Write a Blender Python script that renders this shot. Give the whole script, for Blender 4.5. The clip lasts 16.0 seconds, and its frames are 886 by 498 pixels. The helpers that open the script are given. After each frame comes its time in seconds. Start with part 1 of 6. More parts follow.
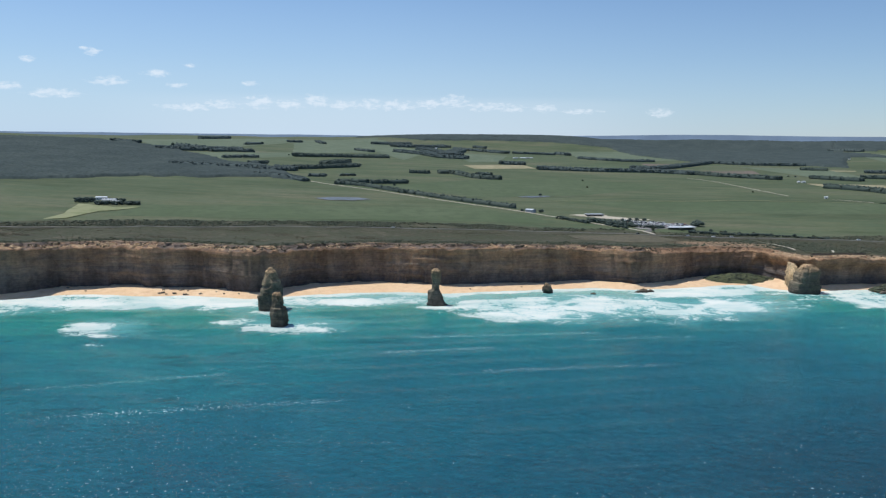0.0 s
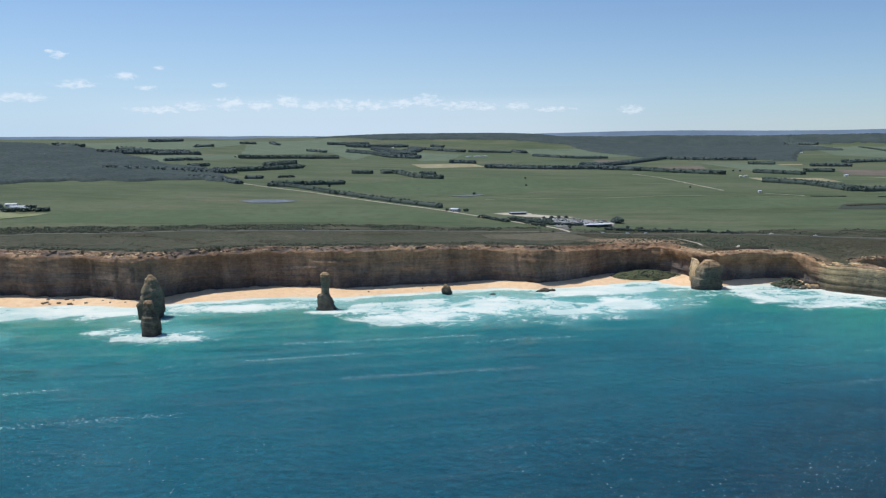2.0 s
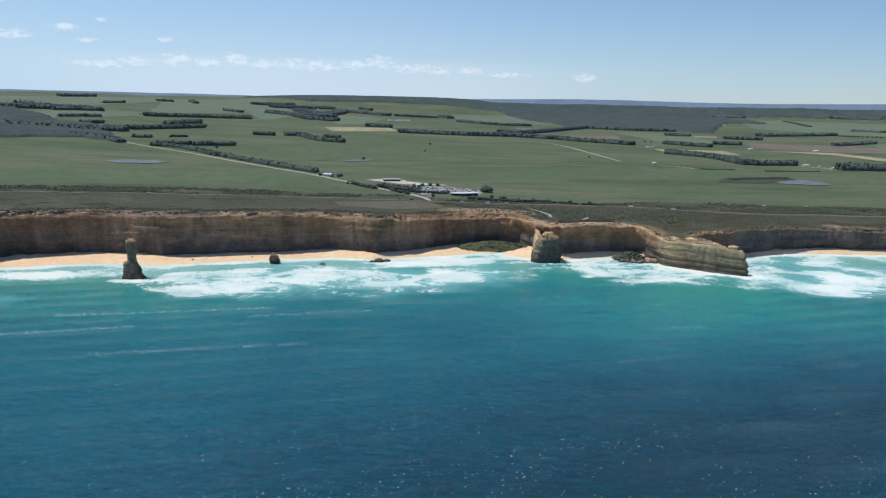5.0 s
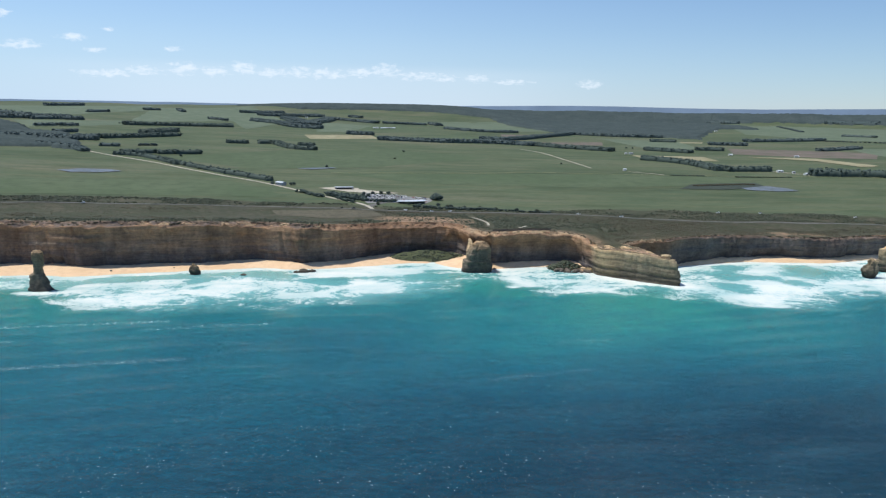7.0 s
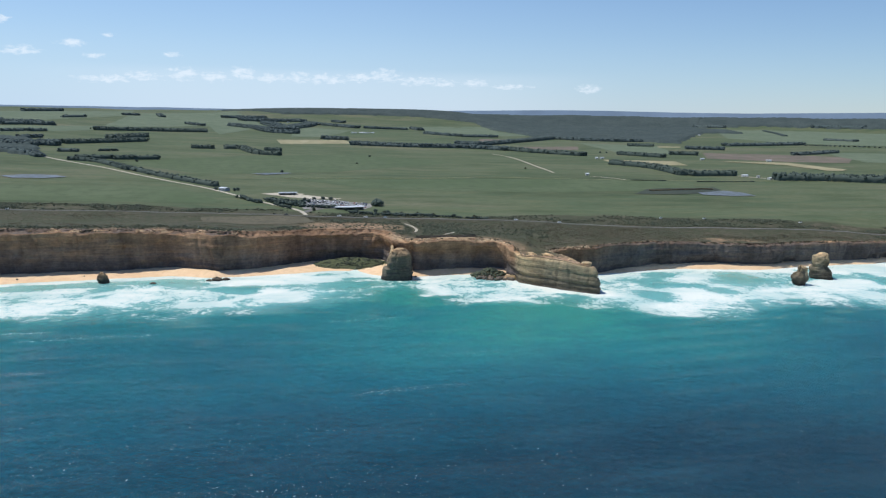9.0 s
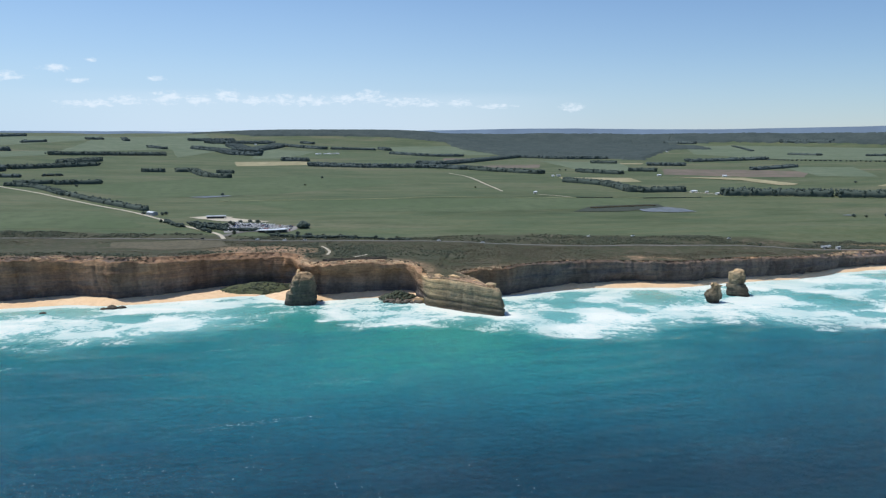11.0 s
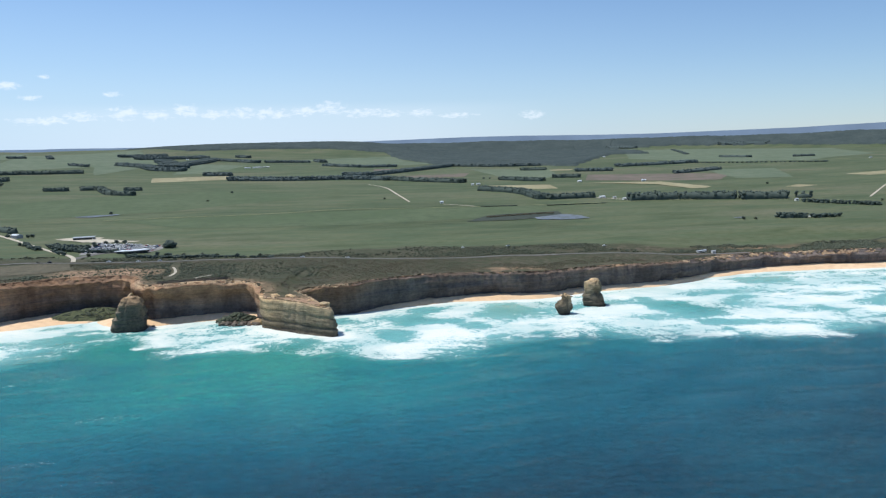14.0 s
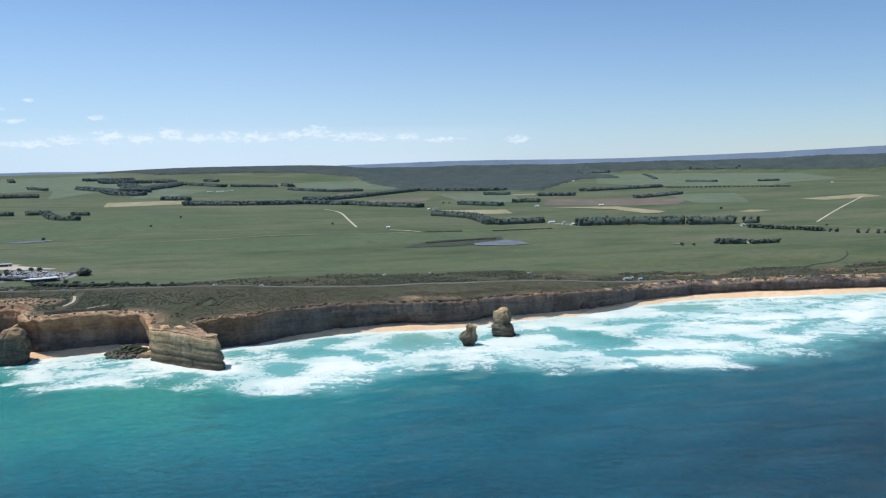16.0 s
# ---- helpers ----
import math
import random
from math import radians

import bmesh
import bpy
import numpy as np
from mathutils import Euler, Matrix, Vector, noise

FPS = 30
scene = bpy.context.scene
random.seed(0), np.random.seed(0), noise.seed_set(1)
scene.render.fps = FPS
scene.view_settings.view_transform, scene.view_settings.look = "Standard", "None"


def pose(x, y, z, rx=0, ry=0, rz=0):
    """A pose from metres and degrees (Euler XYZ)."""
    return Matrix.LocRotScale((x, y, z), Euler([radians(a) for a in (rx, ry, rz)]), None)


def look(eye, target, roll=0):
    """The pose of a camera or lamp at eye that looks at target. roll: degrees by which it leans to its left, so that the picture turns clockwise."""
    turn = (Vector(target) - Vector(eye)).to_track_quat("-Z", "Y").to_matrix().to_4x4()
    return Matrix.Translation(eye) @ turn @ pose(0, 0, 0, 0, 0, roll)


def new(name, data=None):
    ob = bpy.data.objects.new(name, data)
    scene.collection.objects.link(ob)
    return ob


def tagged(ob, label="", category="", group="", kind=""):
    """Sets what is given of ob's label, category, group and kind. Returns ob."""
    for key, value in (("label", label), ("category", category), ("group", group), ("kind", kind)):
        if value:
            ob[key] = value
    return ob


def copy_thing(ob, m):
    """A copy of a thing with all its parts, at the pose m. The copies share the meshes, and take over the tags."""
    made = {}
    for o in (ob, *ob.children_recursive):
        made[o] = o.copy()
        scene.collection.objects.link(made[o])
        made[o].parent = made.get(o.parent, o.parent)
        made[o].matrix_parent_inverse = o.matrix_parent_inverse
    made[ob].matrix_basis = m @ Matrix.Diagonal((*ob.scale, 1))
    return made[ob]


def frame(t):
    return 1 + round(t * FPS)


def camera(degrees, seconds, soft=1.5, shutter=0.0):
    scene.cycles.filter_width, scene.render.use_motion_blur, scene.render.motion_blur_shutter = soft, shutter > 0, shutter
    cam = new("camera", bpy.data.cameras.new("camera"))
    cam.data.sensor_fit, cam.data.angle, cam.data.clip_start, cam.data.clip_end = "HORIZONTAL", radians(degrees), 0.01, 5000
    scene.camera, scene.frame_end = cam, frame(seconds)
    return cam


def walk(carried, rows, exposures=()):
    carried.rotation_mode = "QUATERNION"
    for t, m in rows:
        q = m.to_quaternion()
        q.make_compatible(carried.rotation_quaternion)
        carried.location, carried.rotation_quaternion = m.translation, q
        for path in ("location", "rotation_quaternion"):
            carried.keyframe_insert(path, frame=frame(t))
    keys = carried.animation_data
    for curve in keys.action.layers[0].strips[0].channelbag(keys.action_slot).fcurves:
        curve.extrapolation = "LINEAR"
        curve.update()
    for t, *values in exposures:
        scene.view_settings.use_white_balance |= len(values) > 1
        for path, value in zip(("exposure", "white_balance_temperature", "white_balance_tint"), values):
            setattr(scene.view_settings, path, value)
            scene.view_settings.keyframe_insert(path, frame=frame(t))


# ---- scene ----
cam = camera(60.68, 16.0, 1.25)
# seconds, place in metres (sea level is z = 0), yaw, pitch, roll in degrees
ROWS = [
    (0.0, 0.00, 0.00, 144.65, -0.001, -7.997, -0.464),
    (0.5, 18.99, 3.36, 144.77, -0.267, -7.827, -0.248),
    (1.0, 37.97, 6.69, 144.89, -0.804, -7.581, 0.125),
    (1.5, 56.93, 9.99, 145.01, -1.518, -7.622, 0.383),
    (2.0, 75.87, 13.25, 145.12, -1.984, -8.062, 0.387),
    (2.5, 94.80, 16.49, 145.22, -2.285, -8.387, 0.438),
    (3.0, 113.71, 19.69, 145.32, -2.649, -8.315, 0.394),
    (3.5, 132.61, 22.87, 145.41, -2.985, -8.431, 0.146),
    (4.0, 151.49, 26.01, 145.50, -3.678, -9.185, -0.144),
    (4.5, 170.36, 29.12, 145.58, -4.778, -9.861, -0.759),
    (5.0, 189.21, 32.20, 145.66, -5.504, -10.690, -1.196),
    (7.5, 283.23, 47.13, 145.97, -4.911, -10.095, -0.848),
    (8.0, 301.99, 50.02, 146.02, -4.810, -10.565, -0.865),
    (8.5, 320.73, 52.88, 146.06, -5.041, -10.512, -0.899),
    (9.0, 339.46, 55.71, 146.09, -5.140, -9.799, -0.779),
    (11.5, 432.86, 69.39, 146.19, -6.783, -8.331, 0.262),
    (12.0, 451.49, 72.04, 146.20, -7.444, -8.576, 0.389),
    (12.5, 470.11, 74.65, 146.20, -7.993, -8.300, 0.481),
    (13.0, 488.71, 77.23, 146.19, -8.522, -8.258, 0.750),
    (13.5, 507.30, 79.78, 146.18, -8.981, -7.998, 1.080),
    (14.0, 525.87, 82.30, 146.16, -9.081, -7.666, 1.359),
    (14.5, 544.43, 84.78, 146.14, -8.846, -7.578, 1.261),
    (15.0, 562.97, 87.24, 146.11, -9.194, -7.185, 1.226),
    (15.5, 581.49, 89.66, 146.08, -9.690, -6.521, 1.255),
    (16.0, 600.00, 92.05, 146.04, -10.156, -5.906, 1.273),
]
walk(cam, [(t, pose(x, y, z, 90 + pitch, roll, yaw)) for t, x, y, z, yaw, pitch, roll in ROWS], [(0.0, 0.00, 6100, 8), (3.0, 0.03, 6100, 8), (5.0, 0.03, 6100, 8), (7.5, 0.15, 6100, 8), (8.0, 0.10, 6100, 8), (8.5, -0.10, 6100, 8), (9.0, 0.08, 6100, 8), (11.5, 0.08, 6100, 8), (12.5, 0.12, 6100, 8), (14.5, 0.20, 6100, 8), (15.5, 0.16, 6100, 8), (16.0, 0.16, 6100, 8)])

# ---- world, sun, sky ----
SUN_AZ, SUN_EL = -77.0, 67.0          # degrees from the view's first heading (+y), and above the horizon


def link(tree, a, b):
    tree.links.new(a, b)


def math_node(tree, op, a, b=None, clamp=False):
    n = tree.nodes.new("ShaderNodeMath")
    n.operation, n.use_clamp = op, clamp
    for i, v in enumerate((a, b)):
        if v is None:
            continue
        if isinstance(v, (int, float)):
            n.inputs[i].default_value = v
        else:
            tree.links.new(v, n.inputs[i])
    return n.outputs[0]


def ramp_node(tree, fac, stops, smooth=False):
    n = tree.nodes.new("ShaderNodeValToRGB")
    cr = n.color_ramp
    cr.interpolation = "EASE" if smooth else "LINEAR"
    while len(cr.elements) < len(stops):
        cr.elements.new(0.5)
    for el, (p, c) in zip(cr.elements, stops):
        el.position = p
        el.color = (*c, 1) if len(c) == 3 else c
    tree.links.new(fac, n.inputs[0])
    return n.outputs[0]


def mix_node(tree, fac, a, b, blend="MIX"):
    n = tree.nodes.new("ShaderNodeMix")
    n.data_type, n.blend_type = "RGBA", blend
    for i, v in ((0, fac), (6, a), (7, b)):
        if isinstance(v, (int, float)):
            n.inputs[i].default_value = v
        elif isinstance(v, tuple):
            n.inputs[i].default_value = (*v, 1)
        else:
            tree.links.new(v, n.inputs[i])
    return n.outputs[2]


def noise_node(tree, vec, scale, detail=4.0, rough=0.55, distort=0.0):
    n = tree.nodes.new("ShaderNodeTexNoise")
    n.inputs["Scale"].default_value, n.inputs["Detail"].default_value = scale, detail
    n.inputs["Roughness"].default_value, n.inputs["Distortion"].default_value = rough, distort
    tree.links.new(vec, n.inputs["Vector"])
    return n.outputs[0]


def mapped(tree, vec, scale=(1, 1, 1), loc=(0, 0, 0), rot=(0, 0, 0)):
    n = tree.nodes.new("ShaderNodeMapping")
    n.inputs["Scale"].default_value, n.inputs["Location"].default_value, n.inputs["Rotation"].default_value = scale, loc, rot
    tree.links.new(vec, n.inputs["Vector"])
    return n.outputs[0]


world = bpy.data.worlds.new("sky")
scene.world = world
world.use_nodes = True
wt = world.node_tree
wt.nodes.clear()
sky = wt.nodes.new("ShaderNodeTexSky")
sky.sky_type, sky.sun_disc = "NISHITA", False
sky.sun_elevation, sky.sun_rotation = radians(SUN_EL), radians(SUN_AZ)
sky.altitude, sky.air_density, sky.dust_density, sky.ozone_density = 0, 1.0, 0.1, 4.0
# small fair-weather clouds: heading, height above the horizon, half width and half height in degrees
PUFFS = [(-24.4, 5.9, 0.69, 0.32), (-23.4, 3.99, 1.57, 0.37), (-20.4, 4.6, 1.18, 0.32), (-19.0, 3.84, 0.94, 0.24), (-18.1, 5.22, 0.54, 0.19), (-14.0, 4.1, 0.79, 0.21), (-26.8, 3.05, 2.21, 0.37), (-29.4, 3.42, 0.98, 0.32), (-28.2, 5.19, 0.59, 0.27), (-24.8, 6.03, 0.39, 0.21)]
BANK = [(-18.5, 2.45, 1.97, 0.27), (-16.0, 2.67, 1.28, 0.32), (-13.4, 2.88, 1.18, 0.43), (-11.3, 2.8, 1.38, 0.32), (-9.3, 3.0, 1.18, 0.43), (-7.3, 2.78, 1.28, 0.32), (-5.4, 2.85, 1.28, 0.37), (-3.3, 2.79, 1.77, 0.37), (-1.0, 2.94, 1.18, 0.32), (0.8, 3.12, 1.28, 0.43), (3.1, 2.76, 1.77, 0.32), (5.1, 2.65, 1.08, 0.27), (7.6, 2.65, 1.18, 0.32), (10.2, 2.45, 1.38, 0.21), (15.7, 2.33, 0.89, 0.27)]
way = wt.nodes.new("ShaderNodeTexCoord").outputs["Generated"]
split = wt.nodes.new("ShaderNodeSeparateXYZ")
link(wt, way, split.inputs[0])
heading = math_node(wt, "MULTIPLY", math_node(wt, "ARCTAN2", split.outputs[0], split.outputs[1]), 57.2958)
height = math_node(wt, "MULTIPLY", math_node(wt, "ARCSINE", split.outputs[2]), 57.2958)
flat = wt.nodes.new("ShaderNodeCombineXYZ")
link(wt, heading, flat.inputs[0])
link(wt, math_node(wt, "MULTIPLY", height, 2.2), flat.inputs[1])
billow = noise_node(wt, flat.outputs[0], 1.5, 6, 0.62, 0.3)
body = None
for a, e, w, h in PUFFS + [(a_, e_ - 0.1, w_ * 1.3, h_ * 1.45) for a_, e_, w_, h_ in BANK]:
    dx = math_node(wt, "DIVIDE", math_node(wt, "SUBTRACT", heading, a), w)
    dy = math_node(wt, "DIVIDE", math_node(wt, "SUBTRACT", height, e), h)
    r2 = math_node(wt, "ADD", math_node(wt, "MULTIPLY", dx, dx), math_node(wt, "MULTIPLY", dy, dy))
    one = math_node(wt, "SUBTRACT", 1.0, r2)
    body = one if body is None else math_node(wt, "MAXIMUM", body, one)
body = math_node(wt, "MAXIMUM", body, -1.0)
puff = math_node(wt, "ADD", math_node(wt, "MULTIPLY", body, 0.5), math_node(wt, "MULTIPLY", math_node(wt, "SUBTRACT", billow, 0.5), 1.7))
cover = ramp_node(wt, puff, [(0.04, (0, 0, 0)), (0.72, (0.72, 0.72, 0.72))], True)
# thin veil under the bank, and the pale haze of a humid horizon all round
veil = math_node(wt, "MULTIPLY", ramp_node(wt, math_node(wt, "DIVIDE", height, 10.0), [(0.0, (0.55, 0.55, 0.55)), (0.27, (0.5, 0.5, 0.5)), (0.36, (0.0, 0.0, 0.0))], True),
                 ramp_node(wt, math_node(wt, "ADD", math_node(wt, "DIVIDE", heading, 90.0), 0.5), [(0.2, (0, 0, 0)), (0.36, (1, 1, 1)), (0.56, (1, 1, 1)), (0.72, (0, 0, 0))], True))
haze = ramp_node(wt, math_node(wt, "DIVIDE", height, 40.0), [(0.0, (0.9, 0.9, 0.9)), (0.05, (0.72, 0.72, 0.72)), (0.15, (0.36, 0.36, 0.36)), (0.32, (0.06, 0.06, 0.06)), (1.0, (0.0, 0.0, 0.0))])
cover = mix_node(wt, 1.0, cover, math_node(wt, "MULTIPLY", veil, 0.35), "LIGHTEN")
haze = math_node(wt, "MULTIPLY", haze, ramp_node(wt, math_node(wt, "ADD", math_node(wt, "DIVIDE", heading, 120.0), 0.5), [(0.25, (1, 1, 1)), (0.5, (0.95, 0.95, 0.95)), (0.82, (0.34, 0.34, 0.34))]))
clear = mix_node(wt, haze, mix_node(wt, 1.0, sky.outputs[0], (0.93, 1.0, 1.10), "MULTIPLY"), (5.25, 6.6, 8.2))
clear = mix_node(wt, 1.0, clear, ramp_node(wt, math_node(wt, "ADD", math_node(wt, "DIVIDE", heading, 120.0), 0.5), [(0.45, (1, 1, 1)), (0.85, (0.87, 0.87, 0.88))]), "MULTIPLY")
tone = mix_node(wt, cover, clear, (8.3, 8.7, 9.2))
bg = wt.nodes.new("ShaderNodeBackground")
bg.inputs["Strength"].default_value = 0.10
out = wt.nodes.new("ShaderNodeOutputWorld")
link(wt, tone, bg.inputs[0])
link(wt, bg.outputs[0], out.inputs[0])

lamp = bpy.data.lights.new("sun", "SUN")
lamp.energy, lamp.angle, lamp.color = 3.6, radians(0.53), (1.0, 0.95, 0.86)
sun = new("sun", lamp)
sx, sy = math.sin(radians(SUN_AZ)), math.cos(radians(SUN_AZ))
sun.matrix_world = look((0, 0, 400), (-sx * 400, -sy * 400, 400 - 400 * math.tan(radians(SUN_EL))))
scene.view_settings.exposure = 0.0

# ---- materials ----
def material(name, rough=0.9, spec=0.2):
    m = bpy.data.materials.new(name)
    m.use_nodes = True
    t = m.node_tree
    b = t.nodes["Principled BSDF"]
    b.inputs["Roughness"].default_value = rough
    b.inputs["Specular IOR Level"].default_value = spec
    pos = t.nodes.new("ShaderNodeNewGeometry").outputs["Position"]
    return m, t, b, pos


def attribute(tree, name):
    n = tree.nodes.new("ShaderNodeAttribute")
    n.attribute_name = name
    return n.outputs["Fac"]


def bump(tree, bsdf, height, strength, distance):
    n = tree.nodes.new("ShaderNodeBump")
    n.inputs["Strength"].default_value, n.inputs["Distance"].default_value = strength, distance
    tree.links.new(height, n.inputs["Height"])
    tree.links.new(n.outputs[0], bsdf.inputs["Normal"])


def two_scale(name, a, b, c, big, small, rough=0.9, relief=0.0, cover=(0.45, 0.68), spec=0.2):
    """A matt surface: colours a to b by broad patches, c in fine speckles."""
    m, t, bs, pos = material(name, rough, spec)
    n1 = noise_node(t, pos, 1 / big, 4, 0.6)
    n2 = noise_node(t, pos, 1 / small, 5, 0.65)
    col = ramp_node(t, n1, [(0.35, a), (0.65, b)])
    col = mix_node(t, ramp_node(t, n2, [(cover[0], (0, 0, 0)), (cover[1], (1, 1, 1))]), col, c)
    link(t, col, bs.inputs["Base Color"])
    if relief:
        bump(t, bs, n2, 0.6, relief)
    return m


def leafage(name, a, b, c, mottle=0.7, relief=0.8):
    """Foliage whose clumps differ from one another."""
    m, t, bs, pos = material(name, 0.85, 0.15)
    g = t.nodes.new("ShaderNodeNewGeometry")
    col = ramp_node(t, g.outputs["Random Per Island"], [(0.0, a), (0.55, b), (1.0, c)])
    n = noise_node(t, pos, 0.9, 4, 0.7)
    col = mix_node(t, ramp_node(t, n, [(0.4, (0, 0, 0)), (0.7, (mottle, mottle, mottle))]), col, tuple(x * 0.75 for x in a))
    link(t, col, bs.inputs["Base Color"])
    if relief:
        bump(t, bs, n, relief, 0.6)
    return m


def rock(name, tones, speckle=0.8, bedding=0.32, panel=0.7):
    """Layered limestone: tones from foot to crown by the share of the height, with beds, streaks and lichen; paler yellow where 'point' is set."""
    m, t, bs, pos = material(name, 0.92, 0.12)
    h, point = attribute(t, "rise"), attribute(t, "point")
    beds = noise_node(t, mapped(t, pos, (0.010, 0.010, 0.40)), 1.0, 5, 0.6)
    fine = noise_node(t, mapped(t, pos, (0.035, 0.035, 1.5)), 1.0, 4, 0.6)
    streak = noise_node(t, mapped(t, pos, (0.10, 0.10, 0.014)), 1.0, 5, 0.65)
    stain = noise_node(t, mapped(t, pos, (0.022, 0.022, 0.008), loc=(4, 1, 0)), 1.0, 4, 0.6, 0.4)
    blot = noise_node(t, mapped(t, pos, (0.03, 0.03, 0.06)), 1.0, 5, 0.65, 0.5)
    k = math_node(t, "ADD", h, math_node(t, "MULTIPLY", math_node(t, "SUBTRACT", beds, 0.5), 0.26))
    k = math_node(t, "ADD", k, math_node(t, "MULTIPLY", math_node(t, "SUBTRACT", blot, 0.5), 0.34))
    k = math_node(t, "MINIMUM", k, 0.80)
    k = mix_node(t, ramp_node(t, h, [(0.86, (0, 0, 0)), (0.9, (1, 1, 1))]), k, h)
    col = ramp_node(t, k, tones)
    # paler yellow rock, with lit crest and shaded lower face painted in
    pale = ramp_node(t, k, [(0.0, (0.06, 0.054, 0.048)), (0.14, (0.105, 0.093, 0.073)), (0.26, (0.145, 0.130, 0.097)), (0.46, (0.225, 0.196, 0.138)), (0.66, (0.32, 0.268, 0.176)), (0.8, (0.40, 0.325, 0.205)), (0.95, (0.64, 0.48, 0.29))])
    col = mix_node(t, point, col, pale)
    dark = ramp_node(t, streak, [(0.34, (0.55, 0.53, 0.53)), (0.6, (1, 1, 1))])
    col = mix_node(t, 0.6, col, dark, "MULTIPLY")
    bed = ramp_node(t, fine, [(0.3, (0.5, 0.48, 0.47)), (0.48, (1, 1, 1)), (0.72, (1.35, 1.28, 1.15))])
    col = mix_node(t, mix_node(t, point, (bedding, bedding, bedding), (0.55, 0.55, 0.55)), col, bed, "MULTIPLY")
    col = mix_node(t, panel, col, ramp_node(t, stain, [(0.36, (0.60, 0.58, 0.58)), (0.52, (1, 1, 1)), (0.72, (1.35, 1.24, 1.10))]), "MULTIPLY")
    spots = ramp_node(t, noise_node(t, pos, 0.09, 5, 0.7), [(0.36, (0.5, 0.49, 0.5)), (0.5, (1, 1, 1)), (0.72, (1.5, 1.38, 1.22))])
    col = mix_node(t, speckle, col, spots, "MULTIPLY")
    grit = ramp_node(t, noise_node(t, mapped(t, pos, (0.30, 0.30, 0.42)), 1.0, 4, 0.7), [(0.36, (0.55, 0.54, 0.54)), (0.5, (1, 1, 1)), (0.66, (1.45, 1.38, 1.28))])
    col = mix_node(t, speckle, col, grit, "MULTIPLY")
    link(t, col, bs.inputs["Base Color"])
    grain = noise_node(t, pos, 0.5, 6, 0.7)
    bump(t, bs, math_node(t, "ADD", math_node(t, "MULTIPLY", fine, 1.2), grain), 0.9, 1.0)
    return m


# foot tones hold dark grey rock plus painted shade of the undercut
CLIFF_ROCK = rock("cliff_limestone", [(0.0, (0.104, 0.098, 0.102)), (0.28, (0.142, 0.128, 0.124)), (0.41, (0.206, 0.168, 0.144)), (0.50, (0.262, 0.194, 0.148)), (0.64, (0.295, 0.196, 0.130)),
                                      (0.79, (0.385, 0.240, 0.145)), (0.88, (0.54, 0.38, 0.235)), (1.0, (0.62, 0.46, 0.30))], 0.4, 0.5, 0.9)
# darker towards the foot, turning to tan at the crown
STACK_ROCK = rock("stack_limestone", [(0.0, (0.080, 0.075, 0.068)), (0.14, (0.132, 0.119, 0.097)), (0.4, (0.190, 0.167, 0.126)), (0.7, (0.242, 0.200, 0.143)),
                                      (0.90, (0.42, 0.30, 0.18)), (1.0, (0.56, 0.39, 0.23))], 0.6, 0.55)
SAND = two_scale("beach_sand", (0.76, 0.515, 0.30), (0.84, 0.61, 0.39), (0.70, 0.47, 0.28), 45, 6, 0.9, 0.02)
BOULDER = two_scale("boulder_rock", (0.14, 0.115, 0.09), (0.25, 0.20, 0.15), (0.09, 0.08, 0.065), 6, 1.5, 0.9, 0.4)
GRAVEL = two_scale("gravel_track", (0.50, 0.44, 0.34), (0.60, 0.53, 0.42), (0.38, 0.34, 0.25), 40, 5)
ASPHALT = two_scale("grey_asphalt", (0.16, 0.153, 0.140), (0.21, 0.20, 0.182), (0.12, 0.115, 0.106), 40, 4, 0.95, spec=0.05)
TAN_FIELD = two_scale("dry_field", (0.29, 0.25, 0.145), (0.37, 0.32, 0.195), (0.21, 0.20, 0.105), 120, 25)
PLOUGHED = two_scale("ploughed_field", (0.145, 0.115, 0.092), (0.205, 0.158, 0.125), (0.11, 0.115, 0.07), 140, 30)
LUSH_FIELD = two_scale("lush_pasture", (0.084, 0.113, 0.053), (0.110, 0.134, 0.069), (0.074, 0.096, 0.048), 110, 18)
BARE_SOIL = two_scale("bare_soil", (0.42, 0.25, 0.14), (0.52, 0.36, 0.21), (0.13, 0.13, 0.06), 40, 8, 0.95, 0.5)
PINE = leafage("windbreak_leaves", (0.066, 0.087, 0.072), (0.076, 0.097, 0.080), (0.090, 0.110, 0.088), 0.4, 0.3)
# far trees: distance haze is mixed into the leaf greens
HAZED_GUM = leafage("hazed_forest_leaves", (0.074, 0.096, 0.090), (0.084, 0.106, 0.098), (0.096, 0.116, 0.106), 0.3, 0.0)
HEATH = leafage("heath_leaves", (0.080, 0.074, 0.046), (0.104, 0.091, 0.057), (0.132, 0.110, 0.072))
BARK = two_scale("tree_bark", (0.10, 0.08, 0.06), (0.16, 0.13, 0.10), (0.07, 0.06, 0.05), 3, 0.4)


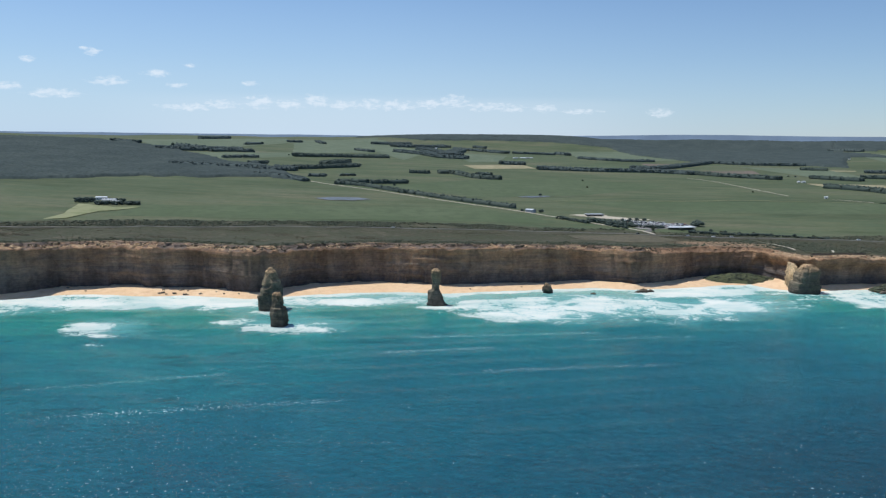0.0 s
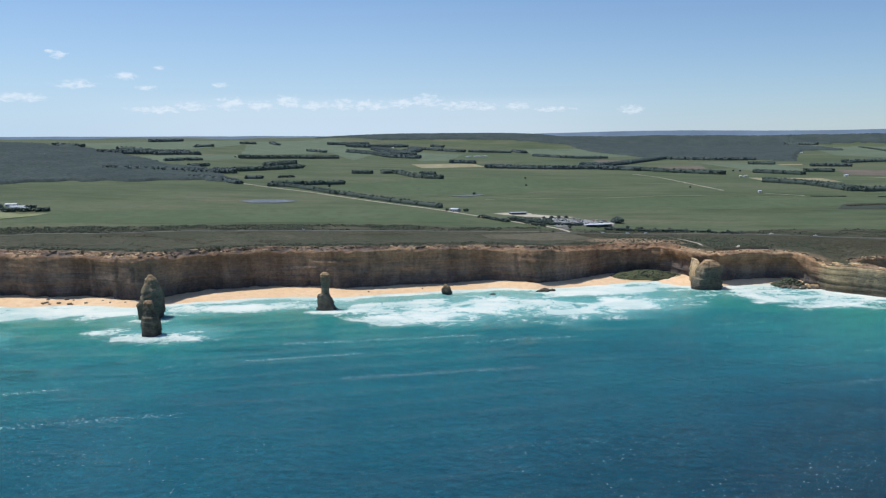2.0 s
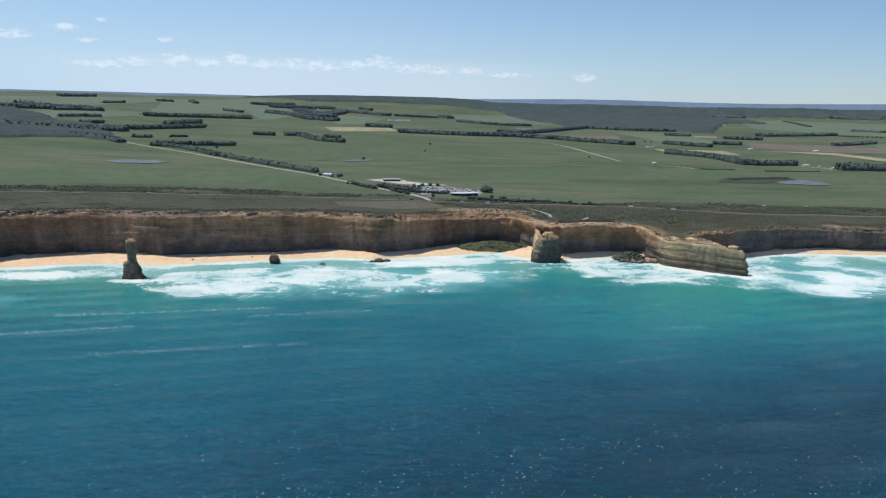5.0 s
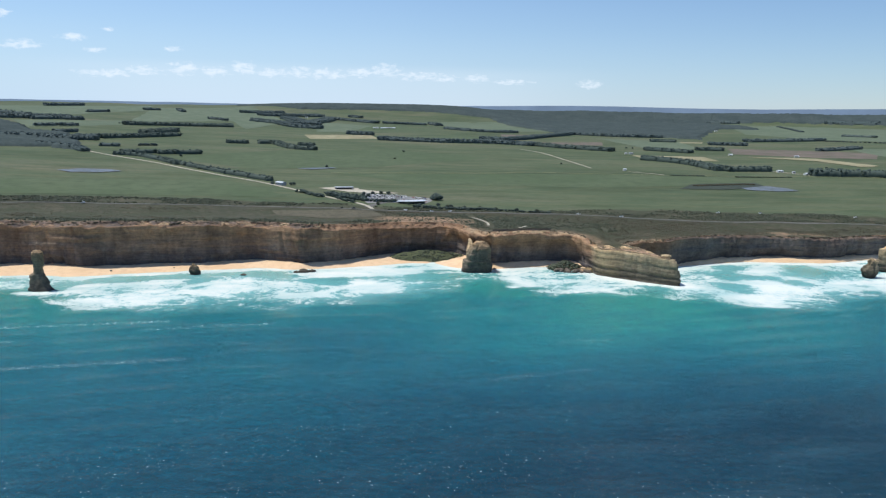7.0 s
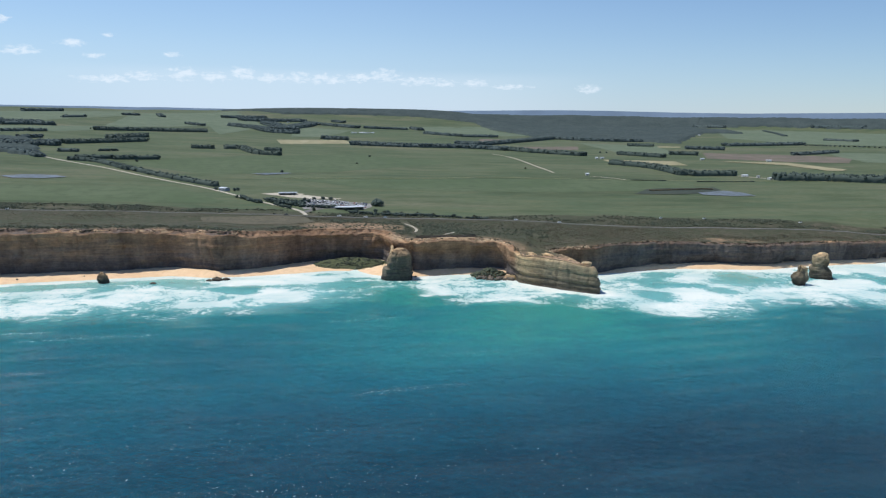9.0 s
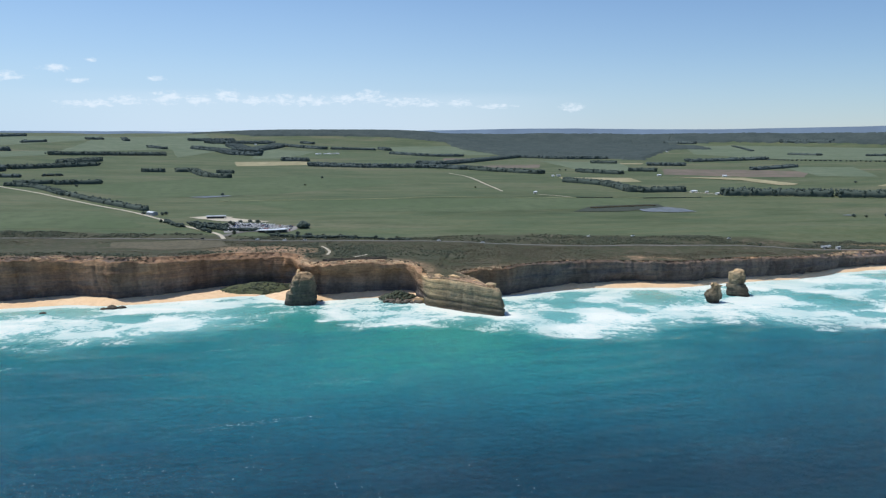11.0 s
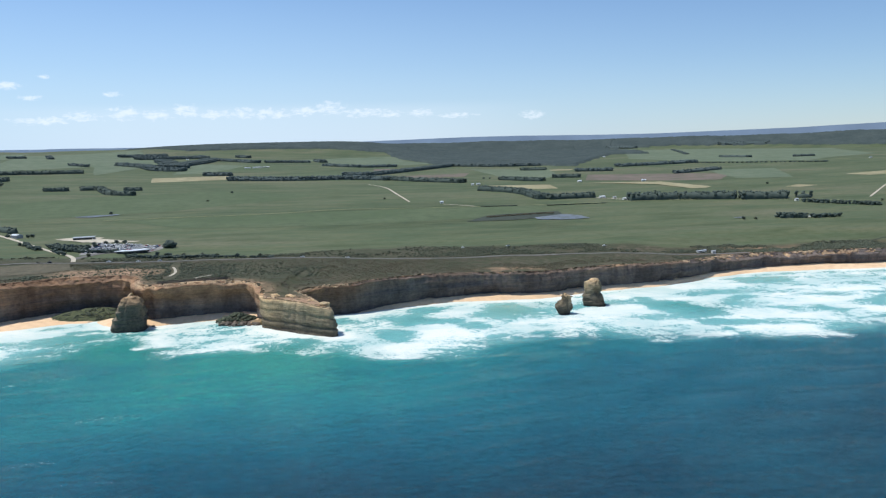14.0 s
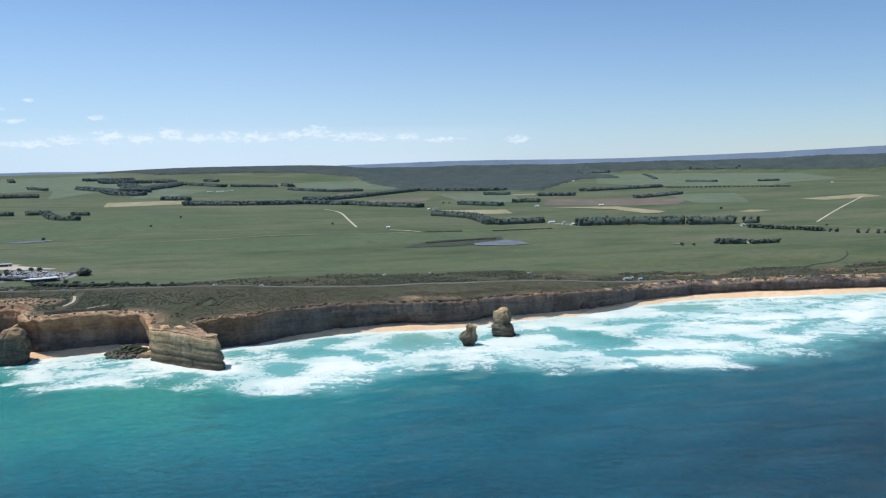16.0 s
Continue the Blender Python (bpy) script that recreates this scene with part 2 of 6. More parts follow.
def grass_material():
    m, t, bs, pos = material("pasture")
    scrub, bare = attribute(t, "scrub"), attribute(t, "bare")
    n1 = noise_node(t, mapped(t, pos, (0.0022, 0.0055, 0.0)), 1.0, 5, 0.6, 0.4)
    n2 = noise_node(t, mapped(t, pos, (0.012, 0.045, 0.0)), 1.0, 5, 0.6)
    n3 = noise_node(t, mapped(t, pos, (0.06, 0.16, 0.0)), 1.0, 5, 0.65)
    green = ramp_node(t, n1, [(0.33, (0.058, 0.081, 0.039)), (0.44, (0.078, 0.106, 0.054)), (0.52, (0.101, 0.126, 0.066)), (0.60, (0.126, 0.134, 0.079)), (0.69, (0.178, 0.166, 0.103))])
    green = mix_node(t, ramp_node(t, n2, [(0.40, (0, 0, 0)), (0.72, (0.75, 0.75, 0.75))]), green, (0.148, 0.144, 0.076))
    n4 = noise_node(t, mapped(t, pos, (0.006, 0.02, 0.0), loc=(9, 2, 0)), 1.0, 5, 0.65)
    green = mix_node(t, ramp_node(t, n4, [(0.5, (0, 0, 0)), (0.68, (0.75, 0.75, 0.75))]), green, (0.056, 0.078, 0.034))
    green = mix_node(t, ramp_node(t, n3, [(0.46, (0, 0, 0)), (0.66, (0.55, 0.55, 0.55))]), green, (0.062, 0.082, 0.034))
    s1 = noise_node(t, pos, 0.018, 5, 0.65)
    s2 = noise_node(t, pos, 0.16, 5, 0.7)
    s3 = noise_node(t, mapped(t, pos, (0.012, 0.05, 0.0)), 1.0, 5, 0.6, 0.5)
    heath = ramp_node(t, s1, [(0.3, (0.062, 0.057, 0.038)), (0.5, (0.097, 0.081, 0.054)), (0.7, (0.150, 0.118, 0.079))])
    heath = mix_node(t, ramp_node(t, s3, [(0.44, (0, 0, 0)), (0.60, (0.7, 0.7, 0.7))]), heath, (0.066, 0.074, 0.040))
    heath = mix_node(t, ramp_node(t, s2, [(0.39, (0, 0, 0)), (0.57, (0.85, 0.85, 0.85))]), heath, (0.052, 0.059, 0.029))
    soil = ramp_node(t, s2, [(0.35, (0.10, 0.10, 0.05)), (0.5, (0.33, 0.205, 0.125)), (0.7, (0.50, 0.35, 0.22))])
    col = mix_node(t, scrub, green, heath)
    col = mix_node(t, bare, col, soil)
    link(t, col, bs.inputs["Base Color"])
    bump(t, bs, s2, 0.5, 0.8)
    return m


PASTURE = grass_material()


def water_material():
    m, t, bs, pos = material("sea_water", 0.16, 0.5)
    bs.inputs["IOR"].default_value = 1.33
    foam, shoal, glint = attribute(t, "foam"), attribute(t, "shoal"), attribute(t, "glint_fleck")
    big = noise_node(t, mapped(t, pos, (0.0042, 0.0058, 0.0), rot=(0, 0, 0.12)), 1.0, 4, 0.6, 0.6)
    mid = noise_node(t, mapped(t, pos, (0.022, 0.030, 0.0), rot=(0, 0, 0.12)), 1.0, 5, 0.6, 0.5)
    k = math_node(t, "ADD", shoal, math_node(t, "MULTIPLY", math_node(t, "SUBTRACT", big, 0.5), 0.42))
    k = math_node(t, "ADD", k, math_node(t, "MULTIPLY", math_node(t, "SUBTRACT", mid, 0.5), 0.22))
    # light and dark wave facets painted into the water's colour
    wavelet = noise_node(t, mapped(t, pos, (0.16, 0.22, 0.0), rot=(0, 0, 0.2)), 1.0, 6, 0.7, 0.4)
    k = math_node(t, "ADD", k, math_node(t, "MULTIPLY", math_node(t, "SUBTRACT", wavelet, 0.5), 0.5))
    deep = ramp_node(t, k, [(0.0, (0.004, 0.040, 0.066)), (0.32, (0.008, 0.091, 0.132)), (0.58, (0.015, 0.139, 0.179)), (0.82, (0.030, 0.222, 0.234)), (1.0, (0.05, 0.31, 0.25))])
    # weed beds darken the shallows in patches
    weed = noise_node(t, mapped(t, pos, (0.016, 0.036, 0.0), loc=(3, 7, 0)), 1.0, 4, 0.6, 0.4)
    weed = math_node(t, "MULTIPLY", ramp_node(t, weed, [(0.58, (0, 0, 0)), (0.68, (1, 1, 1))]), attribute(t, "weed"))
    deep = mix_node(t, math_node(t, "MULTIPLY", weed, 0.55), deep, (0.012, 0.06, 0.075))
    deep = mix_node(t, ramp_node(t, math_node(t, "ADD", attribute(t, "milk"), math_node(t, "MULTIPLY", math_node(t, "SUBTRACT", mid, 0.5), 0.5)), [(0.12, (0, 0, 0)), (0.55, (0.94, 0.94, 0.94))]), deep, (0.23, 0.56, 0.54))
    slab = noise_node(t, mapped(t, pos, (0.07, 0.10, 0.0), loc=(1, 5, 0)), 1.0, 5, 0.65, 0.5)
    slab = ramp_node(t, math_node(t, "ADD", math_node(t, "MULTIPLY", attribute(t, "reef"), 0.42), math_node(t, "SUBTRACT", slab, 0.5)), [(0.26, (0, 0, 0)), (0.44, (0.5, 0.5, 0.5))])
    deep = mix_node(t, slab, deep, (0.20, 0.34, 0.27))
    # drifting foam: broad swirls cut by fine lace
    swirl = noise_node(t, mapped(t, pos, (0.021, 0.030, 0.0), rot=(0, 0, 0.1)), 1.0, 10, 0.66, 0.6)
    lace = noise_node(t, mapped(t, pos, (0.15, 0.12, 0.0), rot=(0, 0, 0.1)), 1.0, 8, 0.78, 1.2)
    f = math_node(t, "ADD", foam, math_node(t, "MULTIPLY", math_node(t, "SUBTRACT", swirl, 0.5), 2.1))
    f = math_node(t, "ADD", f, math_node(t, "MULTIPLY", math_node(t, "SUBTRACT", lace, 0.5), 1.5))
    f = math_node(t, "MULTIPLY", f, ramp_node(t, foam, [(0.04, (0, 0, 0)), (0.26, (1, 1, 1))]))
    white = ramp_node(t, f, [(0.30, (0, 0, 0)), (0.46, (0.12, 0.12, 0.12)), (0.55, (0.36, 0.36, 0.36)), (0.64, (0.76, 0.76, 0.76)), (0.78, (0.94, 0.94, 0.94)), (0.95, (1, 1, 1))])
    thin = noise_node(t, mapped(t, pos, (0.012, 0.020, 0.0), loc=(2, 8, 0)), 1.0, 5, 0.6, 0.6)
    white = mix_node(t, 1.0, white, ramp_node(t, thin, [(0.38, (0.62, 0.62, 0.62)), (0.58, (1, 1, 1))]), "MULTIPLY")
    # sun glints on open water, painted as white flecks in the base colour
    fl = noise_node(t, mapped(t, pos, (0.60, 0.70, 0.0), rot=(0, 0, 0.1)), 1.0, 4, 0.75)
    glint_fleck = ramp_node(t, math_node(t, "ADD", fl, math_node(t, "SUBTRACT", glint, 0.62)), [(0.40, (0, 0, 0)), (0.47, (1, 1, 1))])
    white = mix_node(t, 1.0, white, glint_fleck, "LIGHTEN")
    col = mix_node(t, white, deep, (0.90, 0.92, 0.83))
    link(t, col, bs.inputs["Base Color"])
    link(t, math_node(t, "ADD", math_node(t, "MULTIPLY", white, 0.6), 0.12, True), bs.inputs["Roughness"])
    swell = noise_node(t, mapped(t, pos, (0.022, 0.07, 0.0), rot=(0, 0, -0.16)), 1.0, 3, 0.55, 0.5)
    chop = noise_node(t, mapped(t, pos, (0.17, 0.24, 0.0), rot=(0, 0, 0.3)), 1.0, 5, 0.75, 0.6)
    ripple = noise_node(t, pos, 0.9, 3, 0.7)
    hgt = math_node(t, "ADD", math_node(t, "MULTIPLY", swell, 0.8), math_node(t, "ADD", math_node(t, "MULTIPLY", chop, 2.0), math_node(t, "MULTIPLY", ripple, 0.6)))
    bump(t, bs, hgt, 1.0, 1.0)
    return m


WATER = water_material()


# ---- mesh helpers ----
def mesh_from(name, verts, faces):
    """A mesh from arrays of vertices and of triangles or quads."""
    verts, faces = np.asarray(verts, dtype=np.float32), np.asarray(faces, dtype=np.int32)
    me = bpy.data.meshes.new(name)
    me.vertices.add(len(verts))
    me.vertices.foreach_set("co", verts.ravel())
    n, k = faces.shape
    me.loops.add(n * k)
    me.loops.foreach_set("vertex_index", faces.ravel())
    me.polygons.add(n)
    me.polygons.foreach_set("loop_start", np.arange(0, n * k, k, dtype=np.int32))
    me.update(calc_edges=True)
    me.validate()
    return me


def float_layer(me, name, values):
    layer = me.attributes.new(name, "FLOAT", "POINT")
    layer.data.foreach_set("value", np.asarray(values, dtype=np.float32))


def smooth(me, on=True):
    me.polygons.foreach_set("use_smooth", np.full(len(me.polygons), on))


def thing(name, me, mat, label, category, kind="", group=""):
    ob = new(name, me)
    me.materials.append(mat)
    return tagged(ob, label, category, group, kind)


def part(name, bm, mat, parent, label=""):
    """Links a bmesh (or a mesh) as one part of a thing."""
    if isinstance(bm, bpy.types.Mesh):
        me = bm
    else:
        me = bpy.data.meshes.new(name)
        bm.to_mesh(me)
        bm.free()
    if not me.materials:
        me.materials.append(mat)
    ob = new(name, me)
    ob.parent = parent
    return tagged(ob, label)


def grid_faces(rows, cols, wrap=False):
    i, j = np.meshgrid(np.arange(rows - 1), np.arange(cols if wrap else cols - 1), indexing="ij")
    j2 = (j + 1) % cols
    return np.stack([i * cols + j, i * cols + j2, (i + 1) * cols + j2, (i + 1) * cols + j], -1).reshape(-1, 4)


def fbm(x, y, z, octaves=3):
    return noise.fractal((x, y, z), 1.0, 2.0, octaves)


def smoothstep(a, b, v):
    t = np.clip((v - a) / (b - a), 0, 1)
    return t * t * (3 - 2 * t)


# ---- plan of the coast: foot of the cliff x, y and the height of its edge ----
WEST = [(-2057, 600, 51.4), (-1286, 651, 51.4), (-771, 677, 50.6), (-514, 679, 49.7), (-409, 687, 49.7), (-372, 717, 47.1), (-325, 734, 46.3), (-274, 722, 47.1), (-238, 726, 45.4),
        (-197, 710, 46.3), (-176, 703, 47.1), (-155, 723, 44.6), (-131, 742, 43.7), (-76.3, 761, 43), (-18, 754, 43.2), (4.3, 750, 44.2), (67.7, 762, 42.6), (141, 780, 40)]
BAY = [(171, 773, 40.2), (200, 761, 40.6), (245, 786, 36.9), (283, 814, 35.1), (324, 818, 34.3), (344, 811, 33.8), (352, 795, 33.4), (356, 777, 33.4), (364, 762, 33.4), (381, 756, 33.4), (407, 762, 33.9), (435, 765, 33.4),
       (456, 761, 31.7), (463.5, 749, 30), (467.5, 736, 27.4), (470, 726, 25.6), (472, 719, 24.8), (475.5, 714.5, 25.0), (487, 705, 25.8), (503, 691, 25.2), (515, 681.5, 23.6), (525, 674, 22.4), (530, 671.5, 21.8), (532.5, 676, 21.6), (529, 685, 22.0), (521, 697, 23.4), (514, 710, 25.4), (506, 724, 26.4)]
EAST = [(505, 737, 26.6), (522, 747, 27), (549, 752, 27.4), (573, 763, 28.3), (623, 780, 27.4), (665, 786, 25.7), (729, 780, 24.9), (797, 797, 24.4), (861, 807, 22.7), (903, 820, 21), (935, 837, 19.7),
        (996, 855, 18.9), (1066, 860, 17.6), (1131, 853, 18.4), (1198, 847, 17.6), (1245, 844, 17.1), (1457, 836, 17.1), (2143, 806, 18.9), (3086, 771, 20.6)]
SAND_WIDTH = [(-600, 9.04), (-409, 7.92), (-372, 19.2), (-325, 28.3), (-274, 21.5), (-238, 21.5), (-195, 13.6), (-176, 9.04), (-155, 21.5), (-131, 31.7), (-76.3, 33.9), (-18, 26), (67.7, 19.2), (141, 23.8), (176, 14.7), (200, 5.68),
              (245, 22.6), (283, 37.4), (324, 39.6), (353, 32.6), (369, 8.6), (403, 9), (435, 9), (459, 3.4), (471, -5.1), (514, -6.9), (549, -3.4), (591, 1.7), (634, 3.8), (665, 8.47), (729, 8.47), (771, 4.24), (900, 4.73), (996, 9), (1066, 16), (1131, 16), (1198, 12), (1286, 10)]
SURF_WIDTH = [(-600, 62), (-409, 66), (-197, 64), (-129, 52), (-51, 46), (0, 84), (51, 150), (171, 165), (283, 140), (334, 96), (364, 46), (390, 76), (463, 72), (500, 56), (540, 75), (600, 118), (686, 145), (771, 185), (857, 215), (986, 245), (1114, 220), (1286, 190)]


def catmull(points, step):
    p = np.array([points[0], *points, points[-1]], float)
    rows = []
    for i in range(1, len(p) - 2):
        a, b, c, d = p[i - 1:i + 3]
        length = np.hypot(*(c - b)[:2])
        far = min(abs(b[0] - 340), abs(c[0] - 340)) > 1000
        n = max(2, int(length / (12 if far else step)))
        for u in np.linspace(0, 1, n, endpoint=False):
            rows.append(0.5 * (2 * b + (c - a) * u + (2 * a - 5 * b + 4 * c - d) * u * u + (3 * b - a - 3 * c + d) * u ** 3))
    return np.array(rows + [p[-2]])


FOOT = catmull(WEST + BAY + EAST, 1.5)
FOOT[:, 1] -= 5.0 * smoothstep(340, 300, FOOT[:, 0])
tangent = np.gradient(FOOT[:, :2], axis=0)
window = np.hanning(15)
window /= window.sum()
tangent = np.stack([np.convolve(np.pad(tangent[:, k], 7, mode="edge"), window, "valid") for k in (0, 1)], -1)
tangent /= np.linalg.norm(tangent, axis=1)[:, None]
OUT = np.stack([tangent[:, 1], -tangent[:, 0]], -1)          # seaward
on_point = smoothstep(463, 471, FOOT[:, 0]) * (1 - smoothstep(722, 740, FOOT[:, 1])) * (FOOT[:, 0] < 560)   # the bare headland
at_tip = smoothstep(516, 532, FOOT[:, 0]) * on_point
RIM = np.interp(FOOT[:, 0], [-250, 120, 230, 350, 450, 560, 880, 960], [10.0, 8.0, 10.0, 6.0, 5.5, 5.0, 5.0, 11.0]) * (1 - 0.7 * on_point) + 3.0 * at_tip
LEAN = np.outer(3.2 * smoothstep(498, 532, FOOT[:, 0]) * on_point, (-0.70, 0.71))     # the headland's nose leans back
EDGE = FOOT[:, :2] - OUT * RIM[:, None] + LEAN

from mathutils.kdtree import KDTree
from mathutils.geometry import delaunay_2d_cdt
edge_tree = KDTree(len(EDGE))
for i, (ex, ey) in enumerate(EDGE):
    edge_tree.insert((ex, ey, 0), i)
edge_tree.balance()


def plain(x, y):
    """The height of the country behind the coast."""
    u, v = np.clip(x / 857, -2.0, 2.6), y / 857 - 1
    z = 0.857 * (44 - 22.3 * u + 28.7 * v + 12.5 * u * u - 6.6 * u * v + 0.75 * v * v)
    r = math.hypot(x - 300, y - 45)
    az = math.degrees(math.atan2(x - 300, y - 45))
    low = 144 + r * 0.0045                                  # keeps the country under the skyline
    z = z if z < low - 20 else low - 20 * math.exp(-(z - low + 20) / 20)
    hill = (186 - z) * math.exp(-((x - 300) / 760) ** 4) * smoothstep(3500, 4380, r)
    rim = 144.7 + 4740 * math.tan(math.radians(0.36 - 0.09 * smoothstep(4, 12, az) + 0.16 * smoothstep(27, 46, az) + 0.03 * math.sin(az * 0.5) + 0.02 * math.sin(az * 1.3 + 1)))
    k = smoothstep(4400, 4730, r)
    return (z + max(hill, 0)) * (1 - k) + max(rim, z) * k


def ground(x, y):
    co, i, d = edge_tree.find((x, y, 0))
    k = smoothstep(0, 110, d)
    z = FOOT[i, 2] * (1 - k) + plain(x, y) * k
    return z + 0.9 * fbm(x / 45, y / 45, 0.3, 3) * smoothstep(2, 25, d) * (1 - smoothstep(120, 260, d))


def inland(x, y):
    co, i, d = edge_tree.find((x, y, 0))
    return d if (Vector((x, y)) - Vector(EDGE[i])).dot(Vector(OUT[i])) < 0 else -d


SCRUB_NORTH = [(-2057, 771), (-686, 823), (-505, 860), (-393, 901), (-267, 931), (-132, 963), (12.9, 977), (163, 962), (257, 953), (364, 931), (429, 919), (480, 933), (570, 950), (694, 941), (820, 921),
               (921, 900), (1004, 908), (1135, 902), (1286, 896), (3086, 860)]


def scrub_north(x):
    return np.interp(x, [p[0] for p in SCRUB_NORTH], [p[1] for p in SCRUB_NORTH]) + 9 * fbm(x / 50, 2.2, 0, 2) + 5 * fbm(x / 12, 4.2, 0, 2)


# ---- the land ----
rng = np.random.default_rng(7)
points = [Vector((px, py)) for px, py in EDGE]
rim_az = np.radians(np.linspace(62, -62, 150))
points += [Vector((300 + 4750 * math.sin(a), 45 + 4750 * math.cos(a))) for a in rim_az]
border = list(range(len(points)))
inner = []
for lo, hi, step in ((0, 60, 6), (60, 260, 10), (260, 700, 26), (700, 2600, 55), (2600, 4800, 85)):
    xs = np.arange(-2300, 3500, step) if lo < 700 else np.arange(-4300, 4700, step)
    ys = np.arange(630, 630 + 420 + hi, step)
    for gx in xs:
        if lo < 260 and not -900 < gx < 1900:
            continue
        ey = np.interp(gx, FOOT[:, 0], FOOT[:, 1])
        if gx > 430 and gx < 550 and lo < 60:
            ey = 660
        for gy in ys[(ys > ey - 130 + lo) & (ys < ey + 140 + hi)]:
            inner.append((gx + rng.uniform(-0.4, 0.4) * step, gy + rng.uniform(-0.4, 0.4) * step, lo, hi))
for gx, gy, lo, hi in inner:
    if math.hypot(gx - 300, gy - 45) > 4690:
        continue
    d = inland(gx, gy)
    if max(lo, 3) <= d < hi:
        points.append(Vector((gx, gy)))
co2, _, tris, _, _, _ = delaunay_2d_cdt(points, [], [border], 1, 0.01)
heights, scrubs, bares = [], [], []
for v in co2:
    c, i, d = edge_tree.find((v.x, v.y, 0))
    heights.append(ground(v.x, v.y) if math.hypot(v.x - 300, v.y - 45) < 4742 else plain(v.x, v.y))
    s = smoothstep(4, -4, v.y - scrub_north(v.x))
    scrubs.append(s)
    b = smoothstep(16, 2, d) * (0.55 + 0.6 * fbm(v.x / 14, v.y / 14, 4, 2) if 345 < v.x < 560 else 0.05 + 1.7 * fbm(v.x / 16, v.y / 9, 4, 3)) * (0.35 if 545 < v.x < 900 else 1)
    b = max(b, smoothstep(46, 16, math.hypot((v.x - 319) * 0.6, v.y - 840)) * (0.75 + 0.8 * fbm(v.x / 16, v.y / 16, 1, 2)))
    b = max(b, smoothstep(40, 10, math.hypot((v.x - 1180) * 0.25, (v.y - 864))) * (0.45 + 1.3 * fbm(v.x / 16, v.y / 16, 6, 2)))
    b = max(b, smoothstep(46, 17, math.hypot((v.x - 1030) * 0.35, (v.y - 872))) * (0.35 + 1.2 * fbm(v.x / 20, v.y / 20, 2, 2)))
    b = max(b, smoothstep(15, 6, math.hypot((v.x - 705) * 0.28, v.y - 801)) * (0.45 + 1.3 * fbm(v.x / 12, v.y / 8, 6, 2)))
    b *= 1 - 0.8 * smoothstep(712, 722, v.y) * smoothstep(478, 490, v.x) * smoothstep(545, 530, v.x)
    b = max(b, on_point[i] * smoothstep(718, 702, v.y) if d < 25 else 0)
    bares.append(min(max(b, 0), 1) * s)
land = mesh_from("ground", [(v.x, v.y, h) for v, h in zip(co2, heights)], tris)
float_layer(land, "scrub", scrubs)
float_layer(land, "bare", bares)
smooth(land)
thing("ground", land, PASTURE, "green coastal pasture with brown heath along the cliff edge", "ground", "structure")

